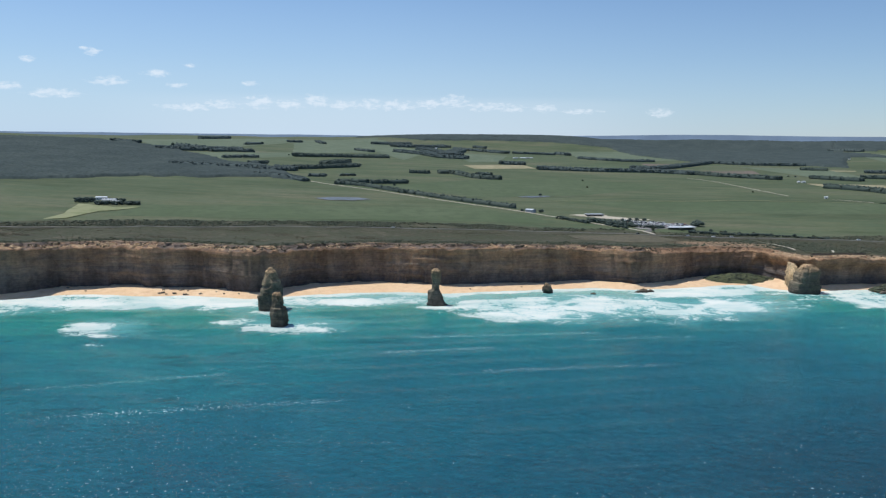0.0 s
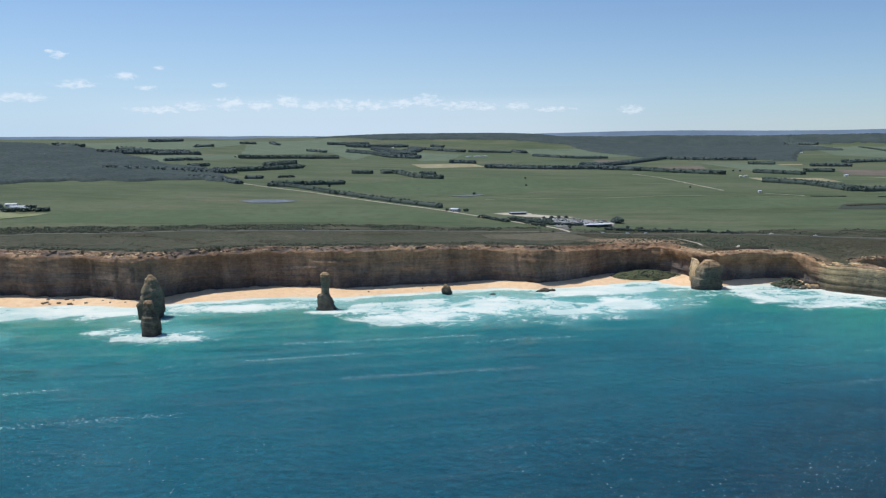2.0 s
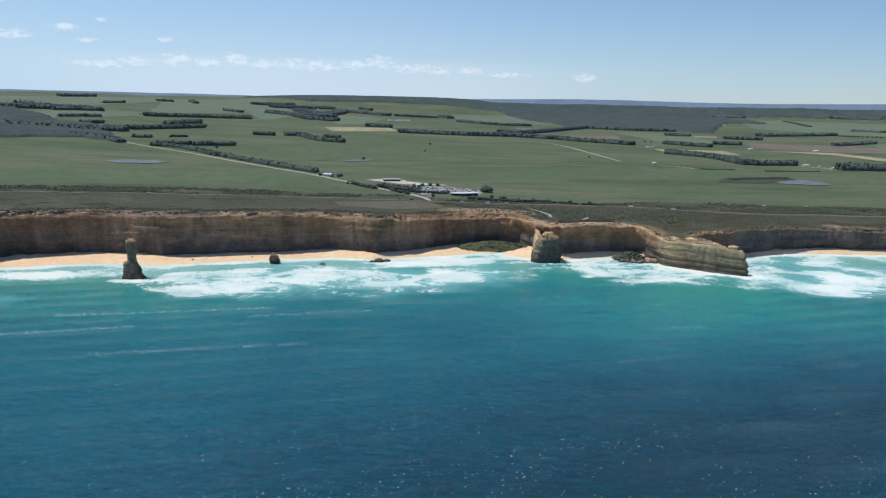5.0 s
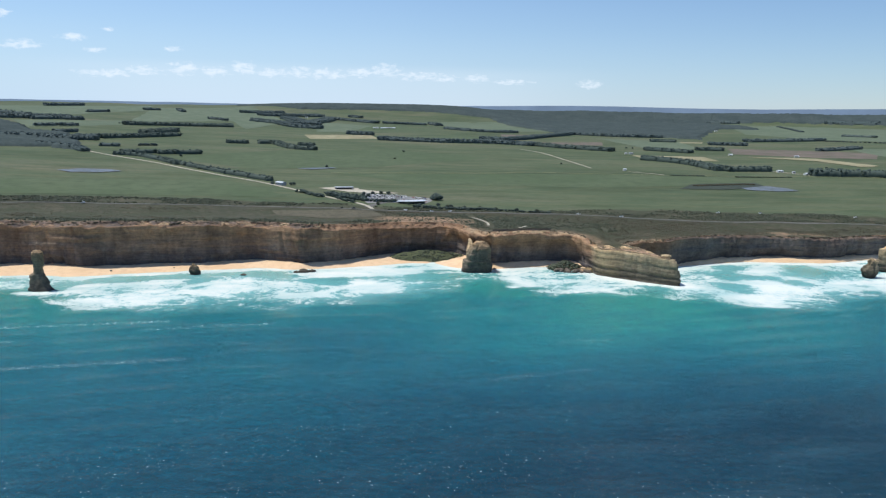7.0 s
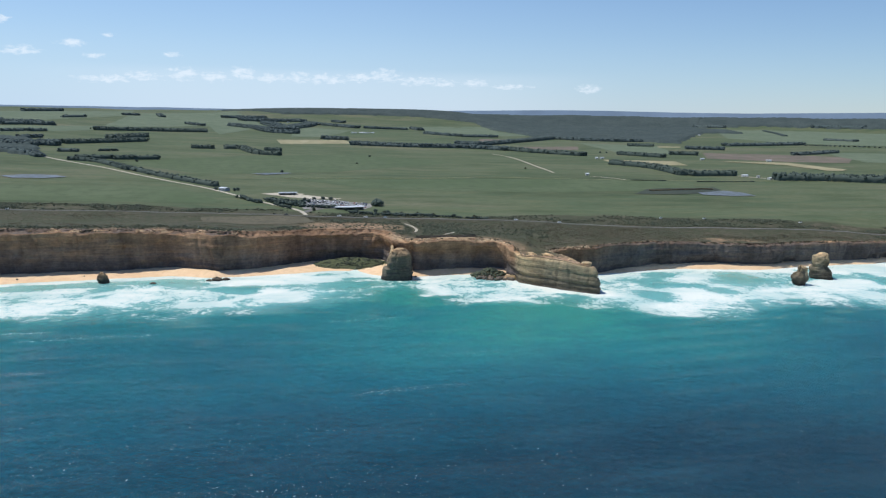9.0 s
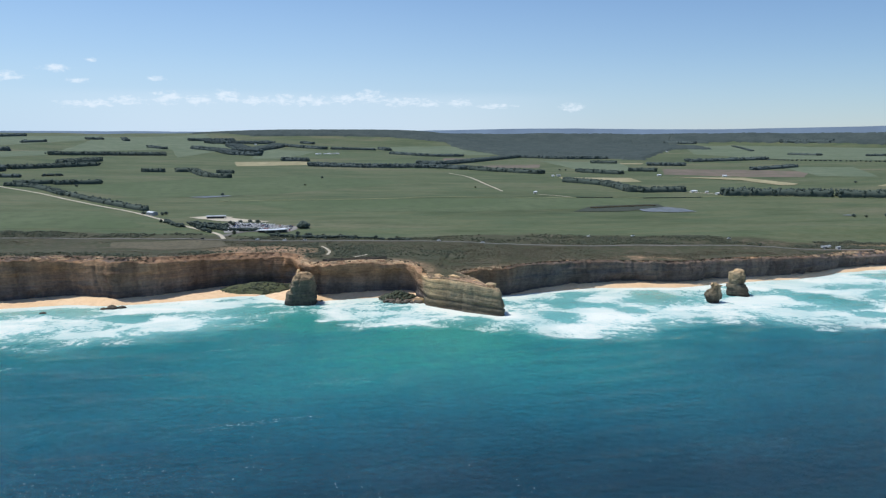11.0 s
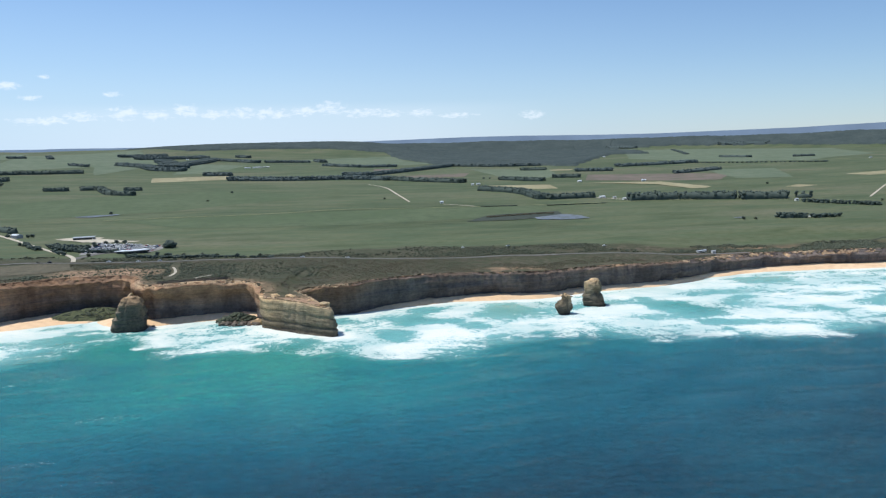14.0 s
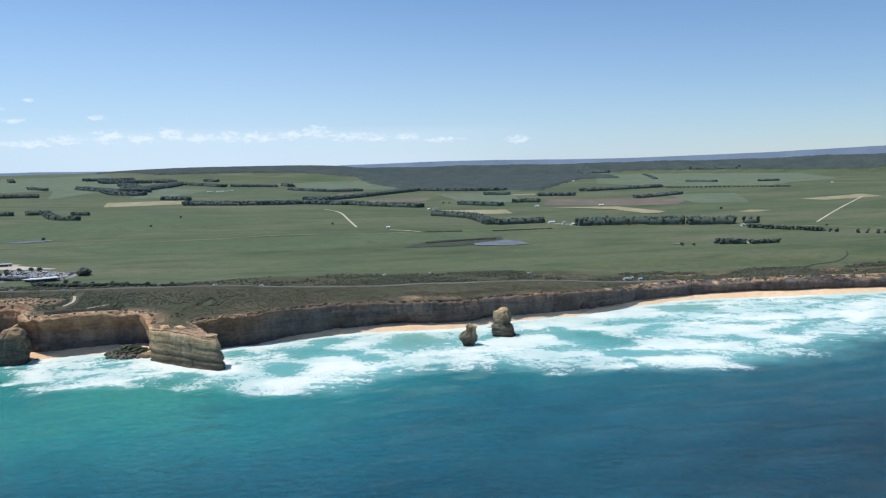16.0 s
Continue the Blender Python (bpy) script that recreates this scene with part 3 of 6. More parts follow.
# ---- the cliff ----
ROWS_UP, RIM_ROWS = 52, 12
n_col = len(FOOT)
cv = np.zeros((ROWS_UP, n_col, 3))
rise = np.zeros((ROWS_UP, n_col))
run = np.concatenate([[0], np.cumsum(np.hypot(*np.diff(FOOT[:, :2], axis=0).T))])
for j in range(n_col):
    fx, fy, top = FOOT[j]
    ox, oy = OUT[j]
    s = run[j]
    calm = on_point[j]
    ragged_rim = 0.8 + 0.2 * smoothstep(150, 0, fx) + 0.3 * smoothstep(880, 960, fx)
    deep_rim = np.interp(fx, [-250, 120, 230, 340, 360, 450, 560, 880, 960], [5.2, 3.4, 4.2, 4.0, 2.6, 2.2, 1.2, 1.2, 4.2])
    rim_drop = (deep_rim + ragged_rim * (2.2 * fbm(s / 14, 0.5, 0, 2) + 1.8 * fbm(s / 5, 3, 0, 2))) * (1 - 0.6 * calm)
    gully = 3.4 * ragged_rim * abs(fbm(s / 6, 7.7, 0, 3)) * (1 - 0.7 * calm)
    face_top = top - max(rim_drop, 0.6)
    brow = np.interp(fx, [334, 342, 458, 466], [0, 1, 1, 0]) * (1 - calm)      # the cove's wall is hollowed out under its brow
    broad = np.interp(fx, [450, 560], [2.6, 1.6]) * fbm(s / 60, 1.5, 0, 2) * (1 - 0.6 * calm)
    for r in range(ROWS_UP):
        if r < ROWS_UP - RIM_ROWS:
            u = r / (ROWS_UP - RIM_ROWS - 1)
            z = -4 + (face_top + 4) * u
            bench = math.floor(z / 3.1 + 0.7 * noise.noise((s / 35, 4.4, 0.0)))
            ledge = (1.0 - 0.3 * calm) * noise.noise((s / 40, 0.2, bench * 1.7)) + 1.1 * (1 - 0.6 * calm) * noise.noise((s / 50, 5.2, z / 6.0))
            flute = 1.1 * fbm(s / 22, 2.5, z / 40, 3) - 1.5 * max(0.0, 0.16 - abs(noise.noise((s / 13, 9.1, z / 60)))) / 0.16 + 0.45 * fbm(s / 6, 6.5, z / 7, 3)
            notch = -1.4 * math.exp(-((z - 3.5) / 3.5) ** 2) * (0.5 + fbm(s / 30, 8, 0, 2))
            over = 2.2 + 0.8 * brow - (2.6 + 3.4 * brow) * smoothstep(0.62 + 0.32 * brow, 0.30 + 0.36 * brow, u + 0.10 * noise.noise((s / 28, 3.1, 0.0))) * smoothstep(0.0, 0.04, u) * (1 - calm)
            cave = -3.5 * smoothstep(0.28, 0.5, fbm(s / 26, 11.5, 0, 2)) * math.exp(-((z - 5) / 6) ** 2) * (1 - calm)
            under = -2.4 * math.exp(-((u - 0.40) / 0.05) ** 2) - 1.0 * math.exp(-((u - 0.70) / 0.02) ** 2) - 0.9 * math.exp(-((u - 0.56) / 0.018) ** 2) - 1.8 * math.exp(-((u - 0.20) / 0.05) ** 2) + 0.9 * smoothstep(0.40, 0.34, u)
            o = broad + ledge + flute * (1 - 0.4 * calm) + notch + cave + over + 0.5 * under * calm - (1.8 + 1.6 * at_tip[j]) * u + 0.2
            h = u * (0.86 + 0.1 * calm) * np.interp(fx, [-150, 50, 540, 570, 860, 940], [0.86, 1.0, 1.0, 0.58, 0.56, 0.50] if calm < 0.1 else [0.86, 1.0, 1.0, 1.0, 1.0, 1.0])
        else:
            u = (r - (ROWS_UP - RIM_ROWS - 1)) / RIM_ROWS
            z = face_top + (top - face_top) * (u ** 0.8) + (0.6 + 1.2 * ragged_rim * (1 - calm)) * fbm(s / 5, u * 3, 2, 3) * math.sin(math.pi * u)
            o0 = broad - 3.0 + 1.8 * (1 - calm) - 1.6 * at_tip[j]
            o = o0 + (-RIM[j] - o0) * u - gully * math.sin(math.pi * min(u, 1)) * (1 + 1.3 * fbm(s / 3, u * 4, 9, 2)) + 0.8 * fbm(s / 4, 4, u * 2, 2) * (1 - u) + 1.5 * (1 - 0.6 * calm) * noise.noise((s / 2.3, u * 9, 1.1)) * math.sin(math.pi * min(u, 1))
            ragged = fbm(s / 9, u * 1.6, 6.1, 3) + 0.5 * fbm(s / 40, 2.4, 6.1, 2)
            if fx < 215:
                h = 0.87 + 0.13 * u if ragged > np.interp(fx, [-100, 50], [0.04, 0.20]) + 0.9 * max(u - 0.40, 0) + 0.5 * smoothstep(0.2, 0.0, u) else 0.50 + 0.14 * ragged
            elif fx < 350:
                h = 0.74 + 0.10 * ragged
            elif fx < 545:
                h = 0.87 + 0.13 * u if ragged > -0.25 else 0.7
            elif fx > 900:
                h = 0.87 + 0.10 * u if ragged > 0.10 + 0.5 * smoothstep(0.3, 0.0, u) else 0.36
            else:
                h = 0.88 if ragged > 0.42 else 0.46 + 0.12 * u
        if r == ROWS_UP - 1:
            o, z = -RIM[j], top
        lean = (min(max(z - 5, 0) / (face_top - 5), 1.0)) ** 0.9
        cv[r, j] = (fx + ox * o + LEAN[j, 0] * lean, fy + oy * o + LEAN[j, 1] * lean, z)
        rise[r, j] = h
cliff_mesh = mesh_from("cliff", cv.reshape(-1, 3), grid_faces(ROWS_UP, n_col))
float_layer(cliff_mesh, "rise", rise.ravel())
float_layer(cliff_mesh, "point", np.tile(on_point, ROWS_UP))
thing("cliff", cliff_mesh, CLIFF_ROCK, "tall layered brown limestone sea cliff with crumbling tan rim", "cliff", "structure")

# ---- the beach ----
long_window = np.hanning(81)
long_window /= long_window.sum()
soft_out = np.stack([np.convolve(np.pad(OUT[:, k], 40, mode="edge"), long_window, "valid") for k in (0, 1)], -1)
soft_out /= np.linalg.norm(soft_out, axis=1)[:, None]
width = np.interp(FOOT[:, 0], [p[0] for p in SAND_WIDTH], [p[1] for p in SAND_WIDTH])
width = np.convolve(np.pad(width, 12, mode="edge"), np.hanning(25) / np.hanning(25).sum(), "valid")
pick = np.arange(0, n_col, 2)
levels = [(-9, 4.6), (0, 3.6), (0.4, 2.4), (0.8, 0.9), (1.0, 0.05), (1.25, -0.8), (1.6, -2.2)]
bv = []
for k, (u, z) in enumerate(levels):
    for j in pick:
        w = max(width[j], 6)
        o = u if u < 0 else u * w
        zz = z if width[j] > 3 else z - (3 - width[j]) * 0.6
        wob = 2.2 * fbm(run[j] / 22, 0.4, u, 2) if u > 0.2 else 0
        bv.append((FOOT[j, 0] + soft_out[j, 0] * (o + wob), FOOT[j, 1] + soft_out[j, 1] * (o + wob), zz))
beach_mesh = mesh_from("beach", bv, grid_faces(len(levels), len(pick)))
smooth(beach_mesh)
thing("beach", beach_mesh, SAND, "narrow golden sand beach below the cliff", "beach", "structure")


foot_tree = KDTree(n_col)
for i in range(n_col):
    foot_tree.insert((FOOT[i, 0], FOOT[i, 1], 0), i)
foot_tree.balance()
soft_width = np.maximum(width, 0)


# ---- the sea ----
xs = np.concatenate([np.linspace(-4600, -900, 24)[:-1], np.arange(-900, 1500, 4.0), np.linspace(1500, 4600, 18)])
ys = np.concatenate([np.linspace(-4600, 100, 30)[:-1], np.arange(100, 880, 4.0), [900, 960]])
gx, gy = np.meshgrid(xs, ys)
off = np.zeros(gx.shape)                                   # metres seaward of the waterline
for index in np.ndindex(gx.shape):
    c, i, d = foot_tree.find((gx[index], gy[index], 0))
    off[index] = d - soft_width[i]
surf = np.interp(gx, [p[0] for p in SURF_WIDTH], [p[1] for p in SURF_WIDTH])
ratio = off / surf
broad = np.array([fbm(u / 75, v / 60, 1.7, 2) for u, v in zip(gx.ravel(), gy.ravel())]).reshape(gx.shape)
# bands and patches of surf between two points, with half width and density; negative ones are clear water
FOAM_WEST = [(128, 666, 170, 681, 24, 0.9), (107, 638, 121, 628, 10, 0.8), (201, 655, 218, 653, 18, 0.8), (250, 688, 269, 662, 18, 0.9), (218, 725, 293, 741, 16, 1.0), (310, 750, 343, 752, 8, 0.9), (218, 624, 239, 620, 13, 0.6), (390, 722, 401, 679, 13, 0.8), (381, 670, 385, 670, 5, 0.8), (211, 698, 232, 697, 10, -0.6), (305, 715, 326, 713, 13, -0.6), (286, 622, 306, 624, 15, 0.25)]
FOAM_BAY = [(58, 642, 84, 643, 24, 1.0), (28, 680, 95, 687, 14, 0.7), (131, 690, 164, 688, 17, 0.85), (117, 643, 132, 651, 8, 0.6), (194, 651, 229, 651, 15, 0.8), (255, 658, 270, 672, 18, 0.9), (225, 618, 244, 618, 7, 0.45), (200, 733, 274, 746, 16, 1.0), (4, 720, 85, 736, 8, 0.9), (29, 706, 89, 717, 10, -0.6), (129, 726, 188, 720, 8, -0.5), (224, 689, 239, 688, 9, -0.5), (119, 671, 121, 673, 8, -0.5)]
FOAM_EAST = [(559, 741, 592, 766, 12, 0.85), (611, 770, 675, 789, 10, 0.85), (614, 718, 662, 743, 15, 0.95), (608, 667, 625, 660, 26, 1.0), (566, 628, 589, 628, 13, 0.95), (664, 670, 675, 666, 20, 0.75), (527, 639, 553, 620, 10, 0.55), (551, 696, 574, 705, 17, 0.7), (703, 682, 733, 685, 15, 0.85), (492, 690, 517, 668, 6, 0.9), (578, 662, 583, 662, 14, -0.6), (594, 713, 598, 710, 14, -0.6), (610, 747, 619, 747, 12, -0.6), (617, 704, 632, 701, 7, -0.6), (640, 682, 644, 681, 10, -0.6), (671, 722, 681, 735, 19, -0.6)]
FOAM_POINT = [(739, 683, 811, 650, 16, 0.8), (753, 705, 790, 711, 16, 0.9), (805, 774, 931, 793, 23, 0.9), (838, 740, 885, 727, 13, 0.85), (791, 630, 836, 600, 12, 0.7), (859, 614, 892, 606, 18, 0.9), (898, 656, 912, 651, 28, 0.8), (884, 685, 936, 719, 20, 0.55), (975, 762, 1009, 738, 22, 0.8), (950, 696, 988, 700, 16, 0.85), (976, 825, 1075, 811, 9, 0.8), (832, 707, 842, 680, 18, -0.6), (835, 643, 859, 636, 9, -0.55), (966, 805, 994, 798, 15, -0.6), (909, 728, 915, 728, 9, -0.5), (955, 665, 960, 660, 8, -0.5)]
FOAM_ENDS = [(1089, 739, 1105, 729, 19, 1.0), (1027, 677, 1054, 661, 12, 0.7), (1123, 786, 1161, 788, 16, 0.6), (1080, 869, 1201, 831, 8, 0.9), (-377, 661, -186, 674, 22, 0.95), (-276, 574, -265, 574, 13, 0.8), (-251, 528, -238, 528, 6, 0.6), (-173, 597, -164, 602, 10, 0.65), (-133, 673, -27, 687, 15, 0.8), (-362, 622, -329, 634, 11, 0.4)]
FOAM_COVE = [(394, 729, 422, 714, 12, 0.7), (414, 657, 455, 662, 14, 0.75), (415, 692, 459, 689, 12, 0.75), (404, 636, 414, 639, 7, 0.6), (482, 673, 495, 662, 8, 0.7)]
zone = smoothstep(1.15, 0.75, ratio)
foam = (0.43 + 0.16 * smoothstep(530, 575, gx) + 0.14 * np.clip(broad, -1, 1)) * zone
foam = np.maximum(foam, 1.0 - 0.35 * smoothstep(5, 14, off) - smoothstep(12, 22, off))
for x0, y0, x1, y1, half, amount in sorted(FOAM_WEST + FOAM_BAY + FOAM_COVE + FOAM_EAST + FOAM_POINT + FOAM_ENDS, key=lambda row: -row[5]):
    u = np.clip(((gx - x0) * (x1 - x0) + (gy - y0) * (y1 - y0)) / max((x1 - x0) ** 2 + (y1 - y0) ** 2, 1), 0, 1)
    reach = np.hypot(gx - x0 - u * (x1 - x0), gy - y0 - u * (y1 - y0)) / (half * (1.1 + 0.25 * (x0 > 540)))
    if amount > 0:
        foam = np.maximum(foam, 0.95 * amount * smoothstep(2.3, 0.0, reach))
    else:
        foam = foam + 0.75 * amount * smoothstep(1.3, 0.3, reach) * smoothstep(4, 12, off)
SPLASH = [(-129, 575, 34, 17, 0.9), (-103, 571, 26, 13, 0.85), (-149, 633, 26, 12, 0.72), (-4, 656, 22, 9, 0.72), (21, 660, 26, 10, 0.74), (-280, 583, 20, 9, 0.8), (-262, 550, 20, 8, 0.7), (-176, 600, 12, 7, 0.6), (-100, 592, 12, 6, 0.5), (363, 724, 22, 8, 0.7), (728, 692, 20, 8, 0.74), (768, 716, 24, 9, 0.78), (536, 664, 16, 8, 0.8), (500, 680, 30, 9, 0.72)]
for cx, cy, rx, ry, amount in SPLASH:
    foam = np.maximum(foam, amount * smoothstep(1.8, 0.1, np.sqrt(((gx - cx) / rx) ** 2 + ((gy - cy) / ry) ** 2)))
milk = np.clip(foam, 0, 1)                                 # water clouded by spent foam
for _ in range(3):
    for axis in (0, 1):
        total = np.cumsum(np.pad(milk, [(5, 4) if k == axis else (0, 0) for k in (0, 1)], mode="edge"), axis)
        total = np.concatenate([np.zeros_like(np.take(total, [0], axis)), total], axis)
        size = milk.shape[axis]
        milk = (np.take(total, np.arange(9, size + 9), axis) - np.take(total, np.arange(size), axis)) / 9
shoal = 1.0 - smoothstep(30, 260, off) * 0.30 - smoothstep(170, 540, off + 0.2 * np.clip(gx + 170, -300, 420)) * 0.44 - 0.16 * np.exp(-((gx - 330) / 300) ** 2 - ((gy - 270) / 150) ** 2) - 0.30 * np.exp(-((gx - 560) / 240) ** 2 - ((gy - 300) / 130) ** 2) + 0.08 * np.exp(-((gx - 190) / 130) ** 2 - ((gy - 400) / 90) ** 2) + 0.12 * np.exp(-((gx - 350) / 85) ** 2 - ((gy - 520) / 65) ** 2) - 0.20 * smoothstep(700, 1000, gx) * smoothstep(610, 450, gy) - 0.07 * smoothstep(200, 600, gx) * smoothstep(560, 380, gy) + 0.05 * smoothstep(250, 50, gx) * smoothstep(560, 380, gy) + 0.11 * np.exp(-((gx - 320) / 100) ** 2 - ((gy - 460) / 50) ** 2) - 0.09 * np.exp(-((gx - 440) / 130) ** 2 - ((gy - 385) / 75) ** 2)
swell = 0.22 * np.sin((gy + 0.14 * gx) / 6.5 + 1.3 * np.sin(gx / 140)) * (0.5 + 0.5 * np.sin(gx / 80 + gy / 120)) + 0.09 * np.sin((gy - 0.2 * gx) / 4.0)
swell = swell * smoothstep(5, 55, off)
# painted sun glints: thickest towards the glitter path, and in lines along swell crests
glint_fleck = 0.334 + (0.046 + 0.010 * np.sin((gy - 0.12 * gx) / 9 + 2 * np.sin(gx / 90))) * smoothstep(720, 260, gx) * smoothstep(540, 340, gy) * (0.62 + 0.38 * smoothstep(0, 200, gx)) + 0.028 * smoothstep(60, -150, gx)
GLINT_CRESTS = [(-241, 426, -135, 459, 0.40), (-203, 383, -57, 412, 0.40), (-40, 511, 34, 525, 0.45), (-20, 553, 120, 571, 0.45), (-260, 545, -190, 556, 0.35), (30, 470, 150, 486, 0.4), (-150, 470, -60, 480, 0.3), (-330, 350, -200, 380, 0.3), (180, 420, 330, 446, 0.15)] + [(309, 591, 357, 601, 0.36), (379, 507, 418, 514, 0.32), (110, 550, 193, 563, 0.4), (243, 558, 254, 561, 0.3), (-95, 498, -44, 517, 0.35), (314, 593, 355, 600, 0.32), (380, 512, 417, 515, 0.32), (332, 444, 390, 457, 0.36)]
for x0, y0, x1, y1, amount in GLINT_CRESTS:
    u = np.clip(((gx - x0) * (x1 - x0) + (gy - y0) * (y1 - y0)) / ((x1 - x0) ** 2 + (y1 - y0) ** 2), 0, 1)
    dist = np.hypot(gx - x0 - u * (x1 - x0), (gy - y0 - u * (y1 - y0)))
    glint_fleck = np.maximum(glint_fleck, (0.31 + amount * 0.36) * smoothstep(13, 1.5, dist))
weed = smoothstep(420, 250, off) * smoothstep(60, 110, off) * (smoothstep(60, -120, gx) + 0.5 * smoothstep(420, 520, gx) * smoothstep(800, 640, gx))
reef = np.zeros(gx.shape)                                  # pale sandstone reefs just under the surface
for cx, cy, rx, ry in ((645, 590, 13, 6), (706, 605, 24, 9), (618, 569, 16, 5), (662, 601, 20, 8), (173, 584, 10, 4), (206, 580, 12, 5), (190, 588, 16, 5), (690, 585, 18, 6)):
    reef = np.maximum(reef, np.exp(-((gx - cx) / rx) ** 2 - ((gy - cy) / ry) ** 2))
sea_mesh = mesh_from("sea", np.stack([gx, gy, swell], -1).reshape(-1, 3), grid_faces(*gx.shape))
float_layer(sea_mesh, "foam", np.clip(foam, 0, 1).ravel())
float_layer(sea_mesh, "milk", np.clip(milk, 0, 1).ravel())
float_layer(sea_mesh, "shoal", np.clip(shoal, 0, 1).ravel())
float_layer(sea_mesh, "glint_fleck", np.clip(glint_fleck, 0, 1).ravel())
float_layer(sea_mesh, "reef", reef.ravel())
float_layer(sea_mesh, "weed", np.clip(weed, 0, 1).ravel())
smooth(sea_mesh)
thing("sea", sea_mesh, WATER, "turquoise to deep blue ocean with white surf near the shore", "water", "structure")


# ---- sea stacks ----
def stack(name, x, y, levels, seed, label, category="sea stack", crown_share=1.0, square=2.6, turn=0.0, mat=STACK_ROCK, rough=1.0, pale=0.0, tan=0.0):
    """A column of layered rock: levels of height, half width along x and y, and shift."""
    lv = np.array(levels, float)
    rows = max(14, int((lv[-1, 0] + 3) / 0.5))
    cols = 84
    zs = np.linspace(lv[0, 0], lv[-1, 0], rows)
    vs, hs = [], []
    ct, st = math.cos(turn), math.sin(turn)
    for z in zs:
        rx, ry, dx, dy = (np.interp(z, lv[:, 0], lv[:, k]) for k in (1, 2, 3, 4))
        for j in range(cols):
            a = 2 * math.pi * j / cols
            c, s = math.cos(a), math.sin(a)
            k = (abs(c) ** square + abs(s) ** square) ** (-1 / square)
            crack = -1.5 * smoothstep(0.25, 0.6, abs(noise.noise((c * 2.2 + seed, s * 2.2, z / 30)))) * 1.7
            bed = math.floor(z / 2.8 + 0.8 * noise.noise((c + seed, s, 0.5)))
            d = 1 + rough / max(rx, 3) * (1.5 * fbm(c * 1.5 + seed, s * 1.5, z / 14, 3) + 1.9 * noise.noise((seed + bed * 3.7, c * 1.1, s * 1.1 + bed)) + 0.5 * noise.noise((seed, a * 0.3, z / 0.9)) + 0.3 * fbm(c * 5 + seed, s * 5, z / 6, 2) + crack * 0.7)
            px, py = rx * k * c * d, ry * k * s * d
            vs.append((x + dx + px * ct - py * st, y + dy + px * st + py * ct, z + 0.3 * fbm(c * 2 + seed, s * 2, z / 3, 2)))
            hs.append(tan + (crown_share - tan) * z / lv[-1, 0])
    vs = np.array(vs)
    faces = grid_faces(rows, cols, True)
    crown = len(vs)
    vs = np.vstack([vs, vs[-cols:].mean(0) + (0, 0, 0.5)])
    hs.append(crown_share)
    me = mesh_from(name, vs, faces)
    bm = bmesh.new()
    bm.from_mesh(me)
    bm.verts.ensure_lookup_table()
    for j in range(cols):
        bm.faces.new((bm.verts[crown - cols + j], bm.verts[crown - cols + (j + 1) % cols], bm.verts[crown]))
    bm.to_mesh(me)
    bm.free()
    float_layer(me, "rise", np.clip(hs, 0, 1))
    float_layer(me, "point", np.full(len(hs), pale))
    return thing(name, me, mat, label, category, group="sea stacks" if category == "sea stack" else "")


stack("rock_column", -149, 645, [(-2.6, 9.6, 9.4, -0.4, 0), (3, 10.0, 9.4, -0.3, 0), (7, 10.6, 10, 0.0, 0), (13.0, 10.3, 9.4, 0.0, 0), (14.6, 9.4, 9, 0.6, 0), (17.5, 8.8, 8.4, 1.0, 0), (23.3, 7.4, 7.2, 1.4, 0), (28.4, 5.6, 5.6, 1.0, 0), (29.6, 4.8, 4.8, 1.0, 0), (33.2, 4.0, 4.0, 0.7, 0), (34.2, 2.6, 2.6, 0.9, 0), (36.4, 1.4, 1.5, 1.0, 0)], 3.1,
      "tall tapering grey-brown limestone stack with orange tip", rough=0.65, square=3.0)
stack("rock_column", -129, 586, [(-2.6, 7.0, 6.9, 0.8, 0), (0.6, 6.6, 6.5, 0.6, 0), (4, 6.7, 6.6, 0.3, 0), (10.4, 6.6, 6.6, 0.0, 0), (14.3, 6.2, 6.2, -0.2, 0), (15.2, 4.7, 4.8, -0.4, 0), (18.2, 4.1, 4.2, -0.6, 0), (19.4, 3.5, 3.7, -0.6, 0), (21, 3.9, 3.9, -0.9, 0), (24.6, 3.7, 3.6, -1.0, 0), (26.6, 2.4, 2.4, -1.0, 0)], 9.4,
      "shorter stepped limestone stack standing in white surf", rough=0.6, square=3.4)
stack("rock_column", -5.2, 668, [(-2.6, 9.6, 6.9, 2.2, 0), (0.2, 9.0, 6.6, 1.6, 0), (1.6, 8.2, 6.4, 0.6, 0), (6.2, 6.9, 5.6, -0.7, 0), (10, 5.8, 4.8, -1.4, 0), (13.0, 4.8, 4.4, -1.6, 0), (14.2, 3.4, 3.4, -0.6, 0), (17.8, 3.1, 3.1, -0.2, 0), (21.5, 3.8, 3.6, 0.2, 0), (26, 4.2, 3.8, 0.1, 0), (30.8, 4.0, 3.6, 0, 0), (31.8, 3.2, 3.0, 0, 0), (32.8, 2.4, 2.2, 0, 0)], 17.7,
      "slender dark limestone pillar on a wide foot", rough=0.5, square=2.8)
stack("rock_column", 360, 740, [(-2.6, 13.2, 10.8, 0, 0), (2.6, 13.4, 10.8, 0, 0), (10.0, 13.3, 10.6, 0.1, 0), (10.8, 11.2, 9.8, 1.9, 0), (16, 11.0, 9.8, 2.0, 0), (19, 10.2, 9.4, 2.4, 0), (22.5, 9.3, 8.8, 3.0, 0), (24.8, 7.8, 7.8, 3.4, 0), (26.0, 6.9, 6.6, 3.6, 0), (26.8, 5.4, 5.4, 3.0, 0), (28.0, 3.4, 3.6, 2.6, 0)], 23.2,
      "squat block-shaped limestone stack with paler tan crown", square=4.2, rough=0.8)
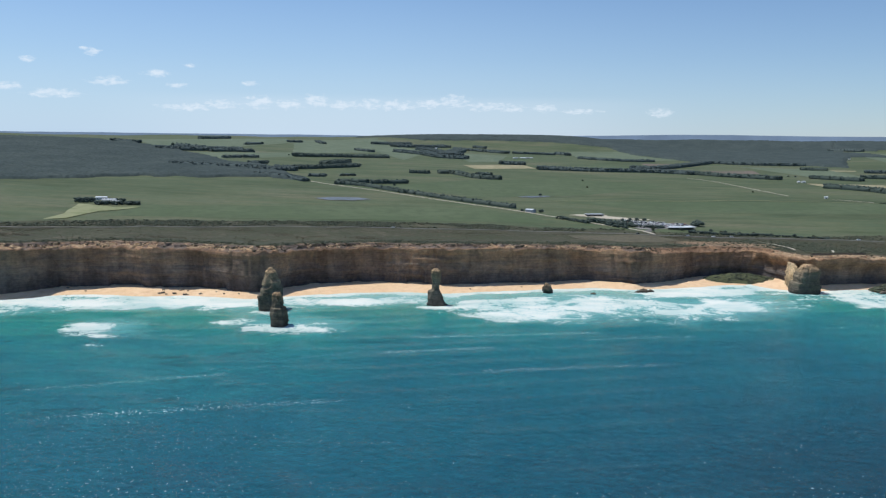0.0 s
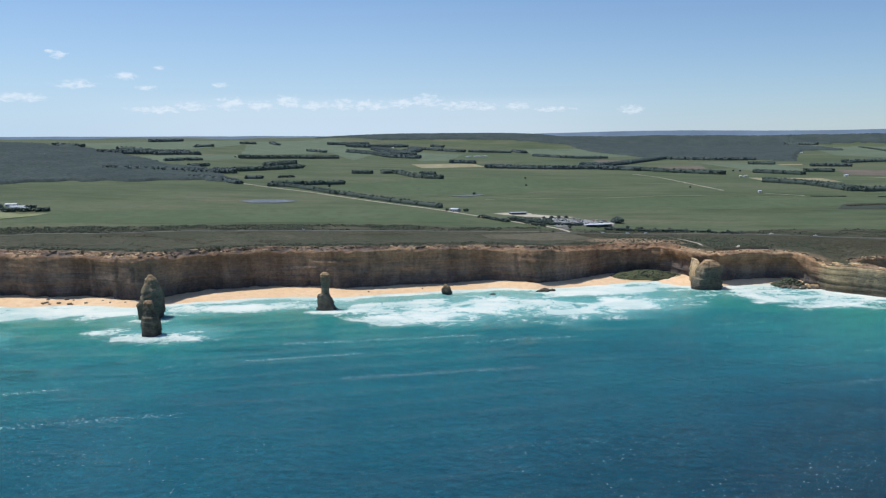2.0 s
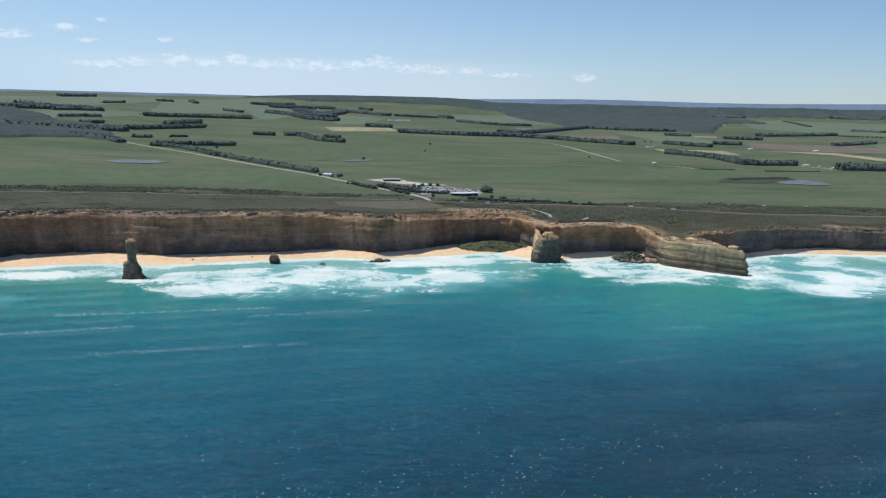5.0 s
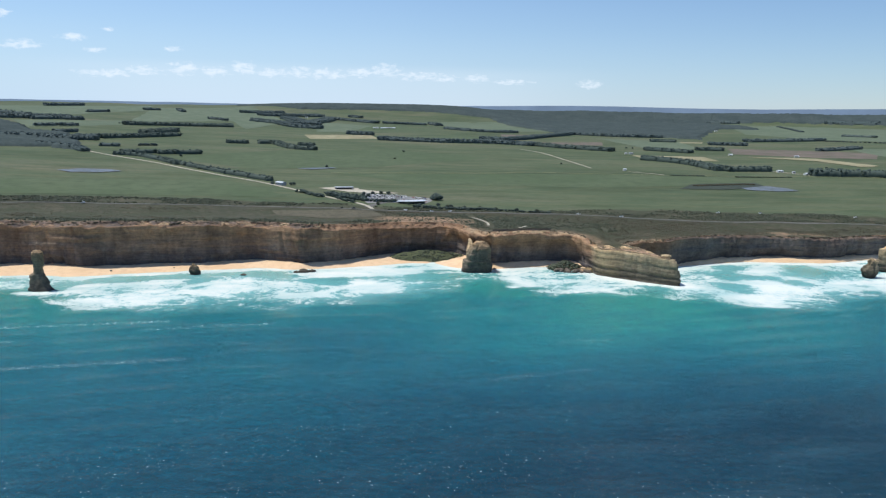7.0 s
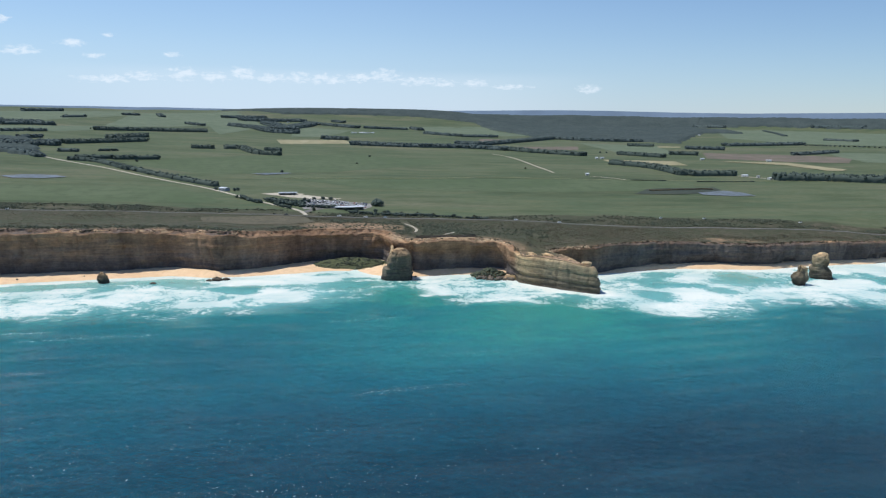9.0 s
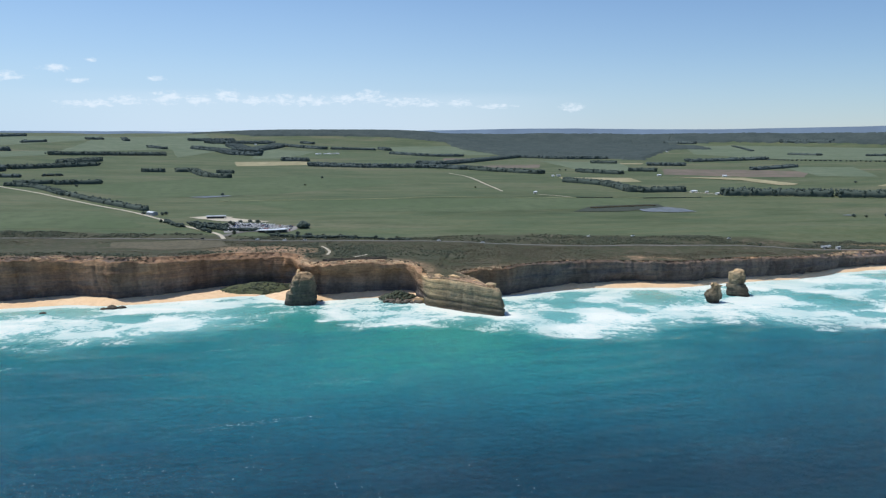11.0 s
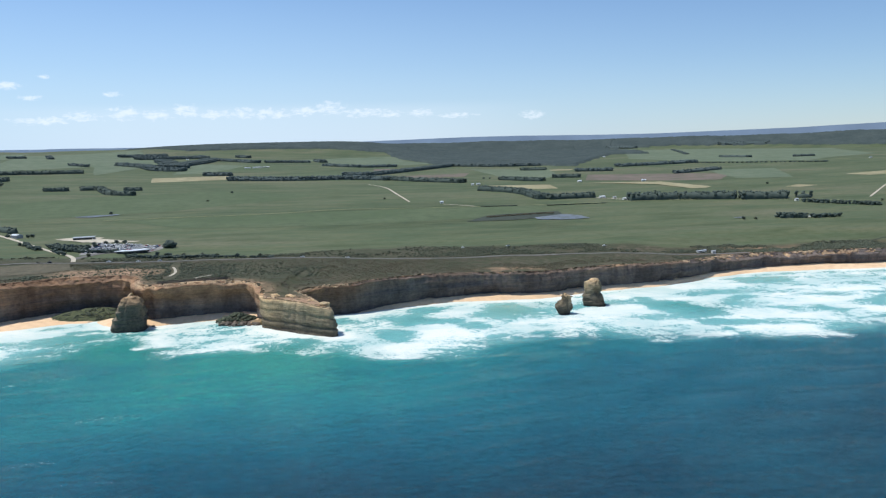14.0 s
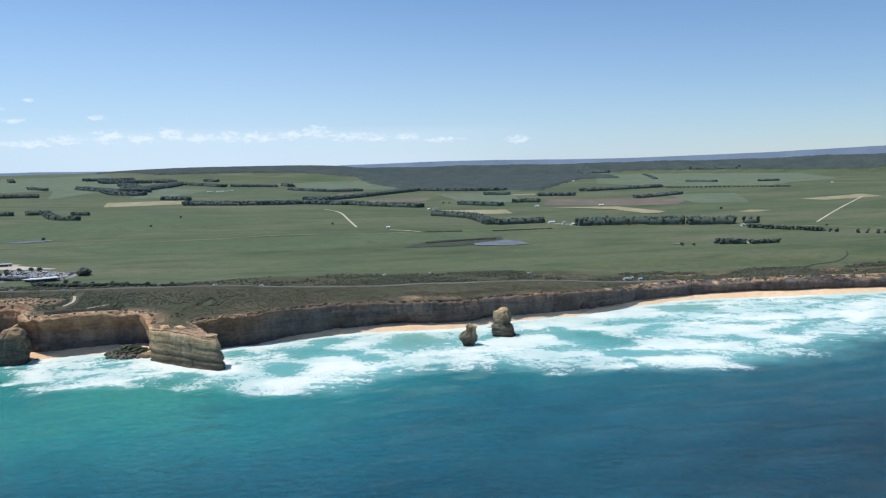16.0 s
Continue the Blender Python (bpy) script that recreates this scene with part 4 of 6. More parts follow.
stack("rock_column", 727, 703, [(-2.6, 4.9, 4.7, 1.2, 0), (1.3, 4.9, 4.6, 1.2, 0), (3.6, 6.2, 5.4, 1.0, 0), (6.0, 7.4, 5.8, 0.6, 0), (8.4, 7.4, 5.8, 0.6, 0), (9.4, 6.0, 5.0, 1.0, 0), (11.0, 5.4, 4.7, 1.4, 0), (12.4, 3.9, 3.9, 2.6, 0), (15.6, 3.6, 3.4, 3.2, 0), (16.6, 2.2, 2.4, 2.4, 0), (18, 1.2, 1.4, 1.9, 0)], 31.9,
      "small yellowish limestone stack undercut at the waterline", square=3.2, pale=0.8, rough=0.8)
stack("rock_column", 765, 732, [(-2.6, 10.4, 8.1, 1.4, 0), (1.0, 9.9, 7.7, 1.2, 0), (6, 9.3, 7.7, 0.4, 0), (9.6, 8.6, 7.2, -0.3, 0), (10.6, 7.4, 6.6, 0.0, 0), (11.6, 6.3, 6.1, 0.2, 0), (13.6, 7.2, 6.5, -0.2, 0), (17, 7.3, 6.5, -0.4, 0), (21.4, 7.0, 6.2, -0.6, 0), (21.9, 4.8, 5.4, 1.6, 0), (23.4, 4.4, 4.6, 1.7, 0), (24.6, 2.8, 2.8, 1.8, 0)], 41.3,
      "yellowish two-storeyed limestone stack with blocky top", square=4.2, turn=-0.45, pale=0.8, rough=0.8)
stack("sea_rock", 103, 728, [(-1.7, 4.6, 3.8, 0.4, 0), (1.2, 4.2, 3.6, 0.4, 0), (2.6, 4.7, 4.2, 0, 0), (5.4, 4.4, 3.8, -0.2, 0), (7.4, 3.0, 2.7, -0.4, 0), (9.6, 1.0, 0.9, -0.8, 0)], 47.1, "small dark pointed rock in the shallows", "rock", rough=0.7)
for rx_, ry_, rw, rh, sd in ((199, 735, 5.0, 3.2, 51.0), (207, 737, 3.4, 2.0, 52.0), (193, 733, 2.4, 1.6, 53.0), (147, 722, 2.6, 1.5, 54.0), (367, 765, 3.4, 2.2, 56.0)):
    stack("sea_rock", rx_, ry_, [(-1.5, rw, rw * 0.7, 0, 0), (rh * 0.4, rw * 0.95, rw * 0.65, 0, 0), (rh * 0.8, rw * 0.65, rw * 0.45, 0, 0), (rh, rw * 0.25, rw * 0.2, 0, 0)], sd, "low dark rock awash near the beach", "rock", rough=0.6, crown_share=0.35)


# ---- fields, roads and ponds, draped on the land ----
def drape(name, outline, mat, label, category, lift=0.25, step=28, kind="structure"):
    """A flat patch that follows the ground."""
    pts = [Vector(p) for p in outline]
    ring = []
    for a, b in zip(pts, pts[1:] + pts[:1]):
        n = max(1, int((b - a).length / step))
        ring += [a.lerp(b, i / n) + Vector((rng.uniform(-1, 1), rng.uniform(-1, 1))) * step * 0.06 for i in range(n)]
    x0, x1 = min(p.x for p in ring), max(p.x for p in ring)
    y0, y1 = min(p.y for p in ring), max(p.y for p in ring)
    fill = [Vector((x, y)) for x in np.arange(x0, x1, step) for y in np.arange(y0, y1, step)]
    co, _, tri, _, _, _ = delaunay_2d_cdt(ring + fill, [], [list(range(len(ring)))], 1, 0.01)
    me = mesh_from(name, [(v.x, v.y, ground(v.x, v.y) + lift) for v in co], tri)
    smooth(me)
    return thing(name, me, mat, label, category, kind)


def along(points, step):
    p = catmull([(x, y, 0) for x, y in points], step)[:, :2]
    return p


def ribbon(name, points, width_m, mat, label, category, lift=0.6):
    p = along(points, 8)
    d = np.gradient(p, axis=0)
    d /= np.linalg.norm(d, axis=1)[:, None] + 1e-9
    nrm = np.stack([-d[:, 1], d[:, 0]], -1)
    rows = [[(*(q + n * width_m * u), ground(*(q + n * width_m * u)) + lift - abs(u) * 0.3) for q, n in zip(p, nrm)] for u in (-0.5, -0.2, 0.2, 0.5)]
    me = mesh_from(name, np.array(rows).reshape(-1, 3), grid_faces(4, len(p)))
    smooth(me)
    return thing(name, me, mat, label, category, "structure")


GREY_WATER = two_scale("shallow_pond", (0.13, 0.15, 0.17), (0.19, 0.21, 0.235), (0.09, 0.10, 0.075), 30, 7, 0.6, spec=0.3)
PALE_GREEN = two_scale("pale_pasture", (0.23, 0.24, 0.12), (0.29, 0.29, 0.16), (0.18, 0.20, 0.09), 90, 20)
DARK_FLOOR = two_scale("forest_floor", (0.050, 0.060, 0.044), (0.066, 0.076, 0.055), (0.042, 0.050, 0.036), 60, 12)

drape("field", [(60, 2290), (255, 2405), (275, 2240), (90, 2130)], TAN_FIELD, "dry tan stubble field among green paddocks", "field")
drape("field", [(892, 1862), (1062, 1832), (1045, 1712), (880, 1722)], TAN_FIELD, "dry tan field beside a farmhouse", "field")
drape("field", [(705, 2720), (882, 2762), (745, 2506), (687, 2530)], PLOUGHED, "ploughed purplish-brown field", "field")
drape("field", [(729, 2300), (977, 2400), (930, 2222), (722, 2206)], PLOUGHED, "long ploughed purplish-brown field", "field")
drape("field", [(1185, 1930), (1271, 2150), (1479, 2060), (1600, 1960), (1470, 1780), (1356, 1822)], PLOUGHED, "large reddish-brown ploughed field", "field")
drape("field", [(1163, 1845), (1326, 1790), (1350, 1600), (1322, 1574), (1292, 1578), (1280, 1720)], TAN_FIELD, "pale straw-coloured strip of field", "field", 0.9)
drape("field", [(1158, 2480), (1330, 2450), (1300, 2390), (1150, 2410)], TAN_FIELD, "narrow tan field behind a windbreak", "field")
drape("field", [(1784, 1760), (1985, 1800), (1960, 1700), (1800, 1690)], TAN_FIELD, "dry tan patch on a hillside", "field")
drape("field", [(1470, 1520), (1520, 1556), (1545, 1520), (1490, 1500)], TAN_FIELD, "bare tan patch in the pasture", "field")
drape("field", [(192, 1310), (432, 1358), (739, 1385), (900, 1350), (860, 1230), (560, 1180), (330, 1190)], LUSH_FIELD, "bright green level paddock", "field", 0.2)
drape("field", [(80, 2560), (330, 2650), (520, 2900), (300, 3100), (120, 2900)], LUSH_FIELD, "green hillside paddock below the woods", "field")
drape("field", [(520, 2560), (680, 2480), (690, 2400), (440, 2260), (300, 2300)], LUSH_FIELD, "green paddock between tree belts", "field")
drape("field", [(-120, 1480), (60, 1330), (260, 1420), (520, 1700), (300, 1850), (60, 1720)], LUSH_FIELD, "wide deep green paddock", "field", 0.2)
drape("field", [(-420, 930), (-130, 985), (160, 1010), (60, 1160), (-180, 1120), (-420, 1040)], LUSH_FIELD, "green paddock along the coast road", "field", 0.2)
DRY_HEATH = two_scale("dry_heath_grass", (0.112, 0.098, 0.064), (0.146, 0.126, 0.084), (0.078, 0.075, 0.048), 18, 4, 0.95, 0.2)
drape("heath_clearing", [(150, 900), (194, 912), (232, 916), (262, 912), (276, 872), (248, 850), (205, 852), (160, 862)], DRY_HEATH, "dry straw-brown clearing in the heath", "ground", 0.3, 9)
drape("field", [(1880, 2700), (2150, 2900), (2300, 2650), (2050, 2480)], LUSH_FIELD, "distant green paddock on rolling ground", "field")
drape("field", [(1461, 3880), (1560, 4250), (1700, 4180), (1593, 3841)], PALE_GREEN, "pale clearing inside the forest", "field", 1.5)
drape("field", [(-495, 1030), (-440, 1010), (-409, 1030), (-414, 997), (-439, 964), (-448, 897), (-466, 878), (-468, 932)], PALE_GREEN, "pale grassed yard below a farmstead", "field", 0.7)
# far paddocks, their green paled further to stand in for haze
HAZED_PASTURE = two_scale("hazed_pasture", (0.122, 0.152, 0.092), (0.152, 0.178, 0.112), (0.102, 0.130, 0.078), 140, 30)
for outline_ in ([(423, 3513), (620, 3640), (845, 3700), (937, 3500), (820, 3300), (608, 3111)], [(55, 3101), (258, 3010), (182, 2532), (81, 2452)], [(-381, 3767), (-307, 3845), (-52, 2975), (-125, 2404), (-260, 2900)],
                 [(547, 3133), (600, 3600), (760, 3650), (900, 3300), (966, 3060), (796, 2960)], [(1019, 2612), (1258, 2486), (1177, 2103), (1020, 2010)], [(2174, 4100), (2634, 3820), (3000, 3500), (2604, 2676), (2095, 2346), (1827, 2624), (1760, 3023)],
                 [(1630, 2172), (1802, 2077), (1635, 1742), (1520, 1790)], [(-1087, 2706), (-778, 3793), (-620, 3180), (-750, 2330), (-908, 2395)], [(-721, 2238), (-491, 2514), (-449, 2296), (-597, 2032)], [(-668, 3421), (-345, 4086), (-235, 2810), (-480, 2455)]):
    drape("field", outline_, HAZED_PASTURE, "pale paddock with painted haze on rolling farmland", "field", 0.5, 60)
drape("pond", [(-206, 1218), (-180, 1200), (-140, 1208), (-116, 1232), (-140, 1252), (-185, 1246)], GREY_WATER, "shallow grey farm pond in the pasture", "pond", 0.8, 10)
drape("pond", [(132, 1356), (160, 1348), (198, 1382), (190, 1392), (150, 1372)], GREY_WATER, "small pale farm dam", "pond", 0.8, 10)
drape("pond", [(842, 1190), (896, 1220), (915, 1192), (917, 1155), (875, 1150), (838, 1164)], GREY_WATER, "grey-blue reed-fringed wetland pond", "pond", 0.8, 10)
drape("pond", [(1105, 1085), (1118, 1088), (1120, 1079), (1106, 1078)], GREY_WATER, "tiny farm dam", "pond", 0.8, 6)

COAST_ROAD = [(-1500, 690), (-900, 745), (-480, 817), (-313, 864), (-125, 912), (51, 925), (173, 926), (275, 917), (400, 909), (470, 905), (525, 899), (568, 884), (615, 871), (680, 866), (760, 866), (839, 867), (928, 866), (1000, 869)]
ribbon("road", COAST_ROAD, 4.8, ASPHALT,
       "pale grey two-lane coast road through heath", "road")
ribbon("road", [(-300, 1560), (-217, 1476), (-119, 1388), (-36, 1297), (36, 1221), (99, 1157), (172, 1062), (208, 1013), (249, 962), (262, 925)], 4.8, GRAVEL, "pale gravel side road beside a windbreak", "road")
ribbon("farm_track", [(192, 1303), (300, 1330), (432, 1354), (540, 1393), (640, 1390), (739, 1381), (830, 1376), (1040, 1372), (1230, 1345), (1420, 1210), (1500, 1110)], 4.0, PALE_GREEN, "faint pale track across pasture", "track", 0.8)
ribbon("farm_track", [(640, 1990), (672, 1875), (681, 1677), (687, 1503)], 4.2, GRAVEL, "pale dirt farm track", "track")
ribbon("farm_track", [(742, 1440), (770, 1415), (790, 1385)], 4.0, GRAVEL, "short pale dirt track", "track")
ribbon("farm_track", [(1464, 1264), (1665, 1470), (1925, 1724)], 3.6, GRAVEL, "straight pale dirt track up a slope", "track")
ribbon("farm_track", [(1035, 1480), (1060, 1440), (1085, 1390)], 4.5, GRAVEL, "pale farm driveway", "track")
ribbon("foot_path", [(373, 872), (380, 846), (383, 826), (381, 809)], 2.6, GRAVEL, "winding pale gravel footpath to the lookout", "path")
ribbon("foot_path", [(420, 806), (414, 793), (408, 783)], 2.6, GRAVEL, "short pale path to the lookout", "path")
ribbon("creek_bed", [(1150, 888), (1165, 893), (1198, 905), (1235, 912), (1262, 930), (1272, 945)], 1.8, DARK_FLOOR, "dark winding gully in the pasture", "gully")


# ---- foliage made of many clumps ----
def unit_ball(subdivisions):
    bm = bmesh.new()
    bmesh.ops.create_icosphere(bm, subdivisions=subdivisions, radius=1)
    bm.verts.ensure_lookup_table()
    v = np.array([x.co for x in bm.verts])
    f = np.array([[x.index for x in face.verts] for face in bm.faces])
    bm.free()
    return v, f


BALL, BALL2 = unit_ball(1), unit_ball(2)


def clumps(name, centres, radii, ball=BALL, ragged=0.28, seed=1):
    """One mesh of uneven leafy clumps."""
    r = np.random.default_rng(seed)
    v, f = ball
    centres, radii = np.asarray(centres, float), np.asarray(radii, float)
    turn = r.uniform(0, 6.283, len(centres))
    c, s = np.cos(turn)[:, None], np.sin(turn)[:, None]
    base = np.stack([v[None, :, 0] * c - v[None, :, 1] * s, v[None, :, 0] * s + v[None, :, 1] * c, np.broadcast_to(v[None, :, 2], (len(centres), len(v)))], -1)
    base = base * (1 + ragged * r.uniform(-1, 1, base.shape[:2]))[..., None]
    vs = centres[:, None, :] + base * radii[:, None, :]
    fs = (f[None] + (np.arange(len(centres)) * len(v))[:, None, None]).reshape(-1, 3)
    return mesh_from(name, vs.reshape(-1, 3), fs)


def belt(points, width_m, height, label, mat=None, spacing=5.0, seed=1, name="windbreak", category="trees", gaps=0.06):
    """A row of trees standing close together."""
    r = np.random.default_rng(seed)
    spacing *= 0.68
    p = along(points, spacing)
    d = np.gradient(p, axis=0)
    d /= np.linalg.norm(d, axis=1)[:, None] + 1e-9
    nrm = np.stack([-d[:, 1], d[:, 0]], -1)
    width_m *= 0.8
    rows = max(1, int(round(width_m / 4.2)))
    cs, rs = [], []
    dense = height > 7.5 and gaps < 0.1 and name == "windbreak"
    for q, n in zip(p, nrm):
        for k in range(rows):
            if r.random() < (0.6 if dense else gaps):
                continue
            x, y = q + n * ((k + 0.5) / rows - 0.5) * width_m + r.normal(0, 0.8, 2)
            h = (0.96 if dense else 0.8) * height * r.uniform(0.84, 1.06)
            z = ground(x, y)
            for m in range(3):
                u = (0.28, 0.58, 0.80)[m]
                w = spacing * (0.78, 0.80, 0.72)[m] * r.uniform(0.6, 1.15)
                cs.append((x + r.normal(0, 0.9), y + r.normal(0, 0.9), z + h * u))
                rs.append((w, w, h * (0.32, 0.28, 0.20)[m]))
    me = clumps(name, cs, rs, seed=seed)
    if dense:
        # the closed canopy of the row: a lumpy hedge that tapers at its ends
        line_in = along(points, 2.6)
        d = np.gradient(line_in, axis=0)
        d /= np.linalg.norm(d, axis=1)[:, None] + 1e-9
        side = np.stack([-d[:, 1], d[:, 0]], -1)
        across = [(-1.0, 0.0), (-1.04, 0.35), (-0.98, 0.7), (-0.72, 0.92), (-0.3, 1.0), (0.3, 1.0), (0.72, 0.92), (0.98, 0.7), (1.04, 0.35), (1.0, 0.0)]
        n_l = len(line_in)
        hv = []
        for u, v in across:
            for i, (q, n) in enumerate(zip(line_in, side)):
                end = min(1.0, 0.45 + 0.3 * i, 0.45 + 0.3 * (n_l - 1 - i))
                swell_ = 1 + 0.16 * fbm(q[0] / 9 + u, q[1] / 9, v + seed, 2)
                x, y = q + n * u * (width_m / 2 + 0.2) * swell_ * end + 0.7 * np.array([noise.noise((i * 0.7, u * 3, seed)), noise.noise((i * 0.7, u * 3, seed + 9))])
                top_ = 0.78 * height * (1 + 0.14 * fbm(q[0] / 7, q[1] / 7, seed + u, 3))
                hv.append((x, y, ground(x, y) - 0.3 + top_ * v * end + 0.5 * v * noise.noise((x / 2.2, y / 2.2, seed))))
        bm = bmesh.new()
        bm.from_mesh(me)
        base_n = len(bm.verts)
        rows_ = [bm.verts.new(c) for c in hv]
        for i, j, k, m in grid_faces(len(across), n_l):
            bm.faces.new((rows_[i], rows_[j], rows_[k], rows_[m]))
        for e_ in (0, n_l - 1):
            bm.faces.new([rows_[k * n_l + e_] for k in range(len(across))])
        bmesh.ops.recalc_face_normals(bm, faces=bm.faces[:])
        bm.to_mesh(me)
        bm.free()
    smooth(me)
    return thing(name, me, mat or PINE, label, category, "stuff")


DARK_ROW = "dark green row of windbreak trees between paddocks"
ROWS_NEAR = [((-60, 1360), (27, 1262), (113, 1174)), ((-211, 1490), (-153, 1470), (-63, 1357)), ((-214, 1518), (-153, 1546)), ((-145, 1534), (-73, 1568)),
             ((-83, 1870), (-33, 1876)), ((-12, 1889), (24, 1900), (60, 1820), (86, 1775), (135, 1757)), ((82, 1888), (122, 1885)),
             ((-456, 2324), (-330, 2401), (-178, 2493)), ((-353, 1837), (-281, 1931), (-229, 2014)), ((-318, 2028), (-271, 2169))]
for i, (line_, w_, h_) in enumerate(zip(ROWS_NEAR, (13, 15, 16, 16, 20, 22, 16, 34, 30, 34), (8, 8, 9, 9.5, 10, 11, 9, 12, 11, 12))):
    belt(line_, w_, h_, "dark row of cypress trees along a gravel road" if i < 2 else DARK_ROW, seed=20 + i)
ROWS_WEST = [((-442, 1734), (-372, 1751)), ((-401, 1822), (-359, 1852)), ((-710, 2320), (-673, 2376), (-602, 2419)), ((-605, 2091), (-568, 2133)), ((-565, 2139), (-532, 2175)),
             ((-490, 1923), (-457, 1972)), ((-289, 1646), (-255, 1655)), ((-227, 1695), (-200, 1712)), ((-400, 1625), (-334, 1589), (-272, 1519)), ((-631, 1757), (-480, 1762), (-342, 1782)),
             ((-841, 2256), (-646, 2431)), ((-876, 2499), (-770, 2454)), ((-1075, 2490), (-985, 2471))]
for i, (line_, w_, h_) in enumerate(zip(ROWS_WEST, (40, 24, 40, 26, 26, 22, 14, 10, 22, 40, 60, 34, 40), (11, 10, 12, 9, 9, 9, 8, 7, 9, 12, 14, 11, 12))):
    belt(line_, w_, h_, DARK_ROW, HAZED_GUM, seed=40 + i, spacing=6.0)
ROWS_FAR = [((-178, 2917), (-75, 2824), (1, 2665), (86, 2643)), ((-321, 3500), (-155, 3640)), ((-214, 3349), (-82, 3480), (18, 3600)), ((-85, 3191), (48, 2788)), ((0, 2800), (60, 3150), (74, 3397)), ((74, 3397), (272, 3227)),
            ((300, 3255), (475, 3272)), ((145, 3660), (204, 3640)), ((508, 3363), (536, 3261)), ((182, 2418), (258, 2409)), ((275, 2205), (439, 2190), (595, 2207), (709, 2150)),
            ((533, 2993), (672, 2863), (794, 2883)), ((587, 2381), (688, 2401), (870, 2661), (985, 2830))]
for i, (line_, w_, h_) in enumerate(zip(ROWS_FAR, (60, 50, 70, 80, 70, 50, 34, 40, 40, 40, 50, 30, 44), (13, 13, 13, 14, 13, 12, 11, 12, 13, 12, 12, 11, 12))):
    belt(line_, w_, h_, "dark belt of trees on distant rolling farmland", HAZED_GUM, seed=60 + i, spacing=8.0)
ROWS_EAST = [((709, 2150), (791, 2060), (882, 1983)), ((871, 1727), (932, 1633), (939, 1475)), ((949, 1473), (1041, 1478)), ((1078, 1400), (1155, 1385), (1210, 1365), (1259, 1345)), ((1262, 1332), (1335, 1309)), ((1355, 1309), (1374, 1297)),
             ((1320, 1236), (1384, 1144)), ((1388, 1128), (1436, 1073)), ((914, 1359), (1018, 1362)), ((799, 1378), (860, 1373)), ((1165, 1065), (1199, 1053)), ((1205, 1049), (1243, 1042)),
             ((995, 2053), (1082, 1958)), ((1146, 2075), (1215, 2054)), ((1158, 2463), (1234, 2440))]
for i, (line_, w_, h_) in enumerate(zip(ROWS_EAST, (34, 30, 24, 34, 30, 24, 10, 10, 5, 5, 15, 12, 30, 28, 26), (12, 12, 12, 15, 15, 13, 8.5, 8, 2.2, 2.2, 9, 7.5, 11, 11, 11))):
    belt(line_, w_, h_, "low dark hedge across a paddock" if h_ < 3 else DARK_ROW, seed=80 + i, spacing=6.0 if h_ > 8 else 5.0, gaps=0.3 if i in (6, 7) else 0.06)
ROWS_SKY = [((1298, 2329), (1398, 2293)), ((1503, 2500), (1804, 2556)), ((1491, 2059), (1672, 2146)), ((985, 2853), (1146, 2753), (1300, 2740)), ((1794, 2520), (2077, 2235)), ((2204, 2588), (2277, 2593)), ((2050, 2830), (2110, 2720)),
            ((2098, 4154), (2249, 4086)), ((2344, 3842), (2100, 3200)), ((-979, 3085), (-931, 3321)), ((-727, 2795), (-691, 2903)), ((-325, 2870), (-258, 2816)), ((-643, 3189), (-600, 3230)), ((-548, 3334), (-503, 3217)), ((2644, 3921), (2856, 3785))]
for i, (line_, w_, h_) in enumerate(zip(ROWS_SKY, (40, 44, 34, 40, 10, 26, 24, 50, 20, 40, 26, 26, 24, 24, 40), (11, 12, 10, 12, 5, 9, 9, 13, 7, 13, 11, 10, 11, 11, 13))):
    belt(line_, w_, h_, "far dark belt of trees near the skyline", HAZED_GUM, seed=110 + i, spacing=9.0)


def inside(x, y, poly):
    hit_ = False
    for (x1, y1), (x2, y2) in zip(poly, poly[1:] + poly[:1]):
        if (y1 > y) != (y2 > y) and x < (x2 - x1) * (y - y1) / (y2 - y1) + x1:
            hit_ = not hit_
    return hit_


# canopy greens are greyed and blued in place of haze over the woods
CANOPY = two_scale("forest_canopy", (0.060, 0.077, 0.074), (0.082, 0.101, 0.094), (0.044, 0.057, 0.055), 90, 7, 0.95, 0.0, (0.46, 0.74), 0.05)


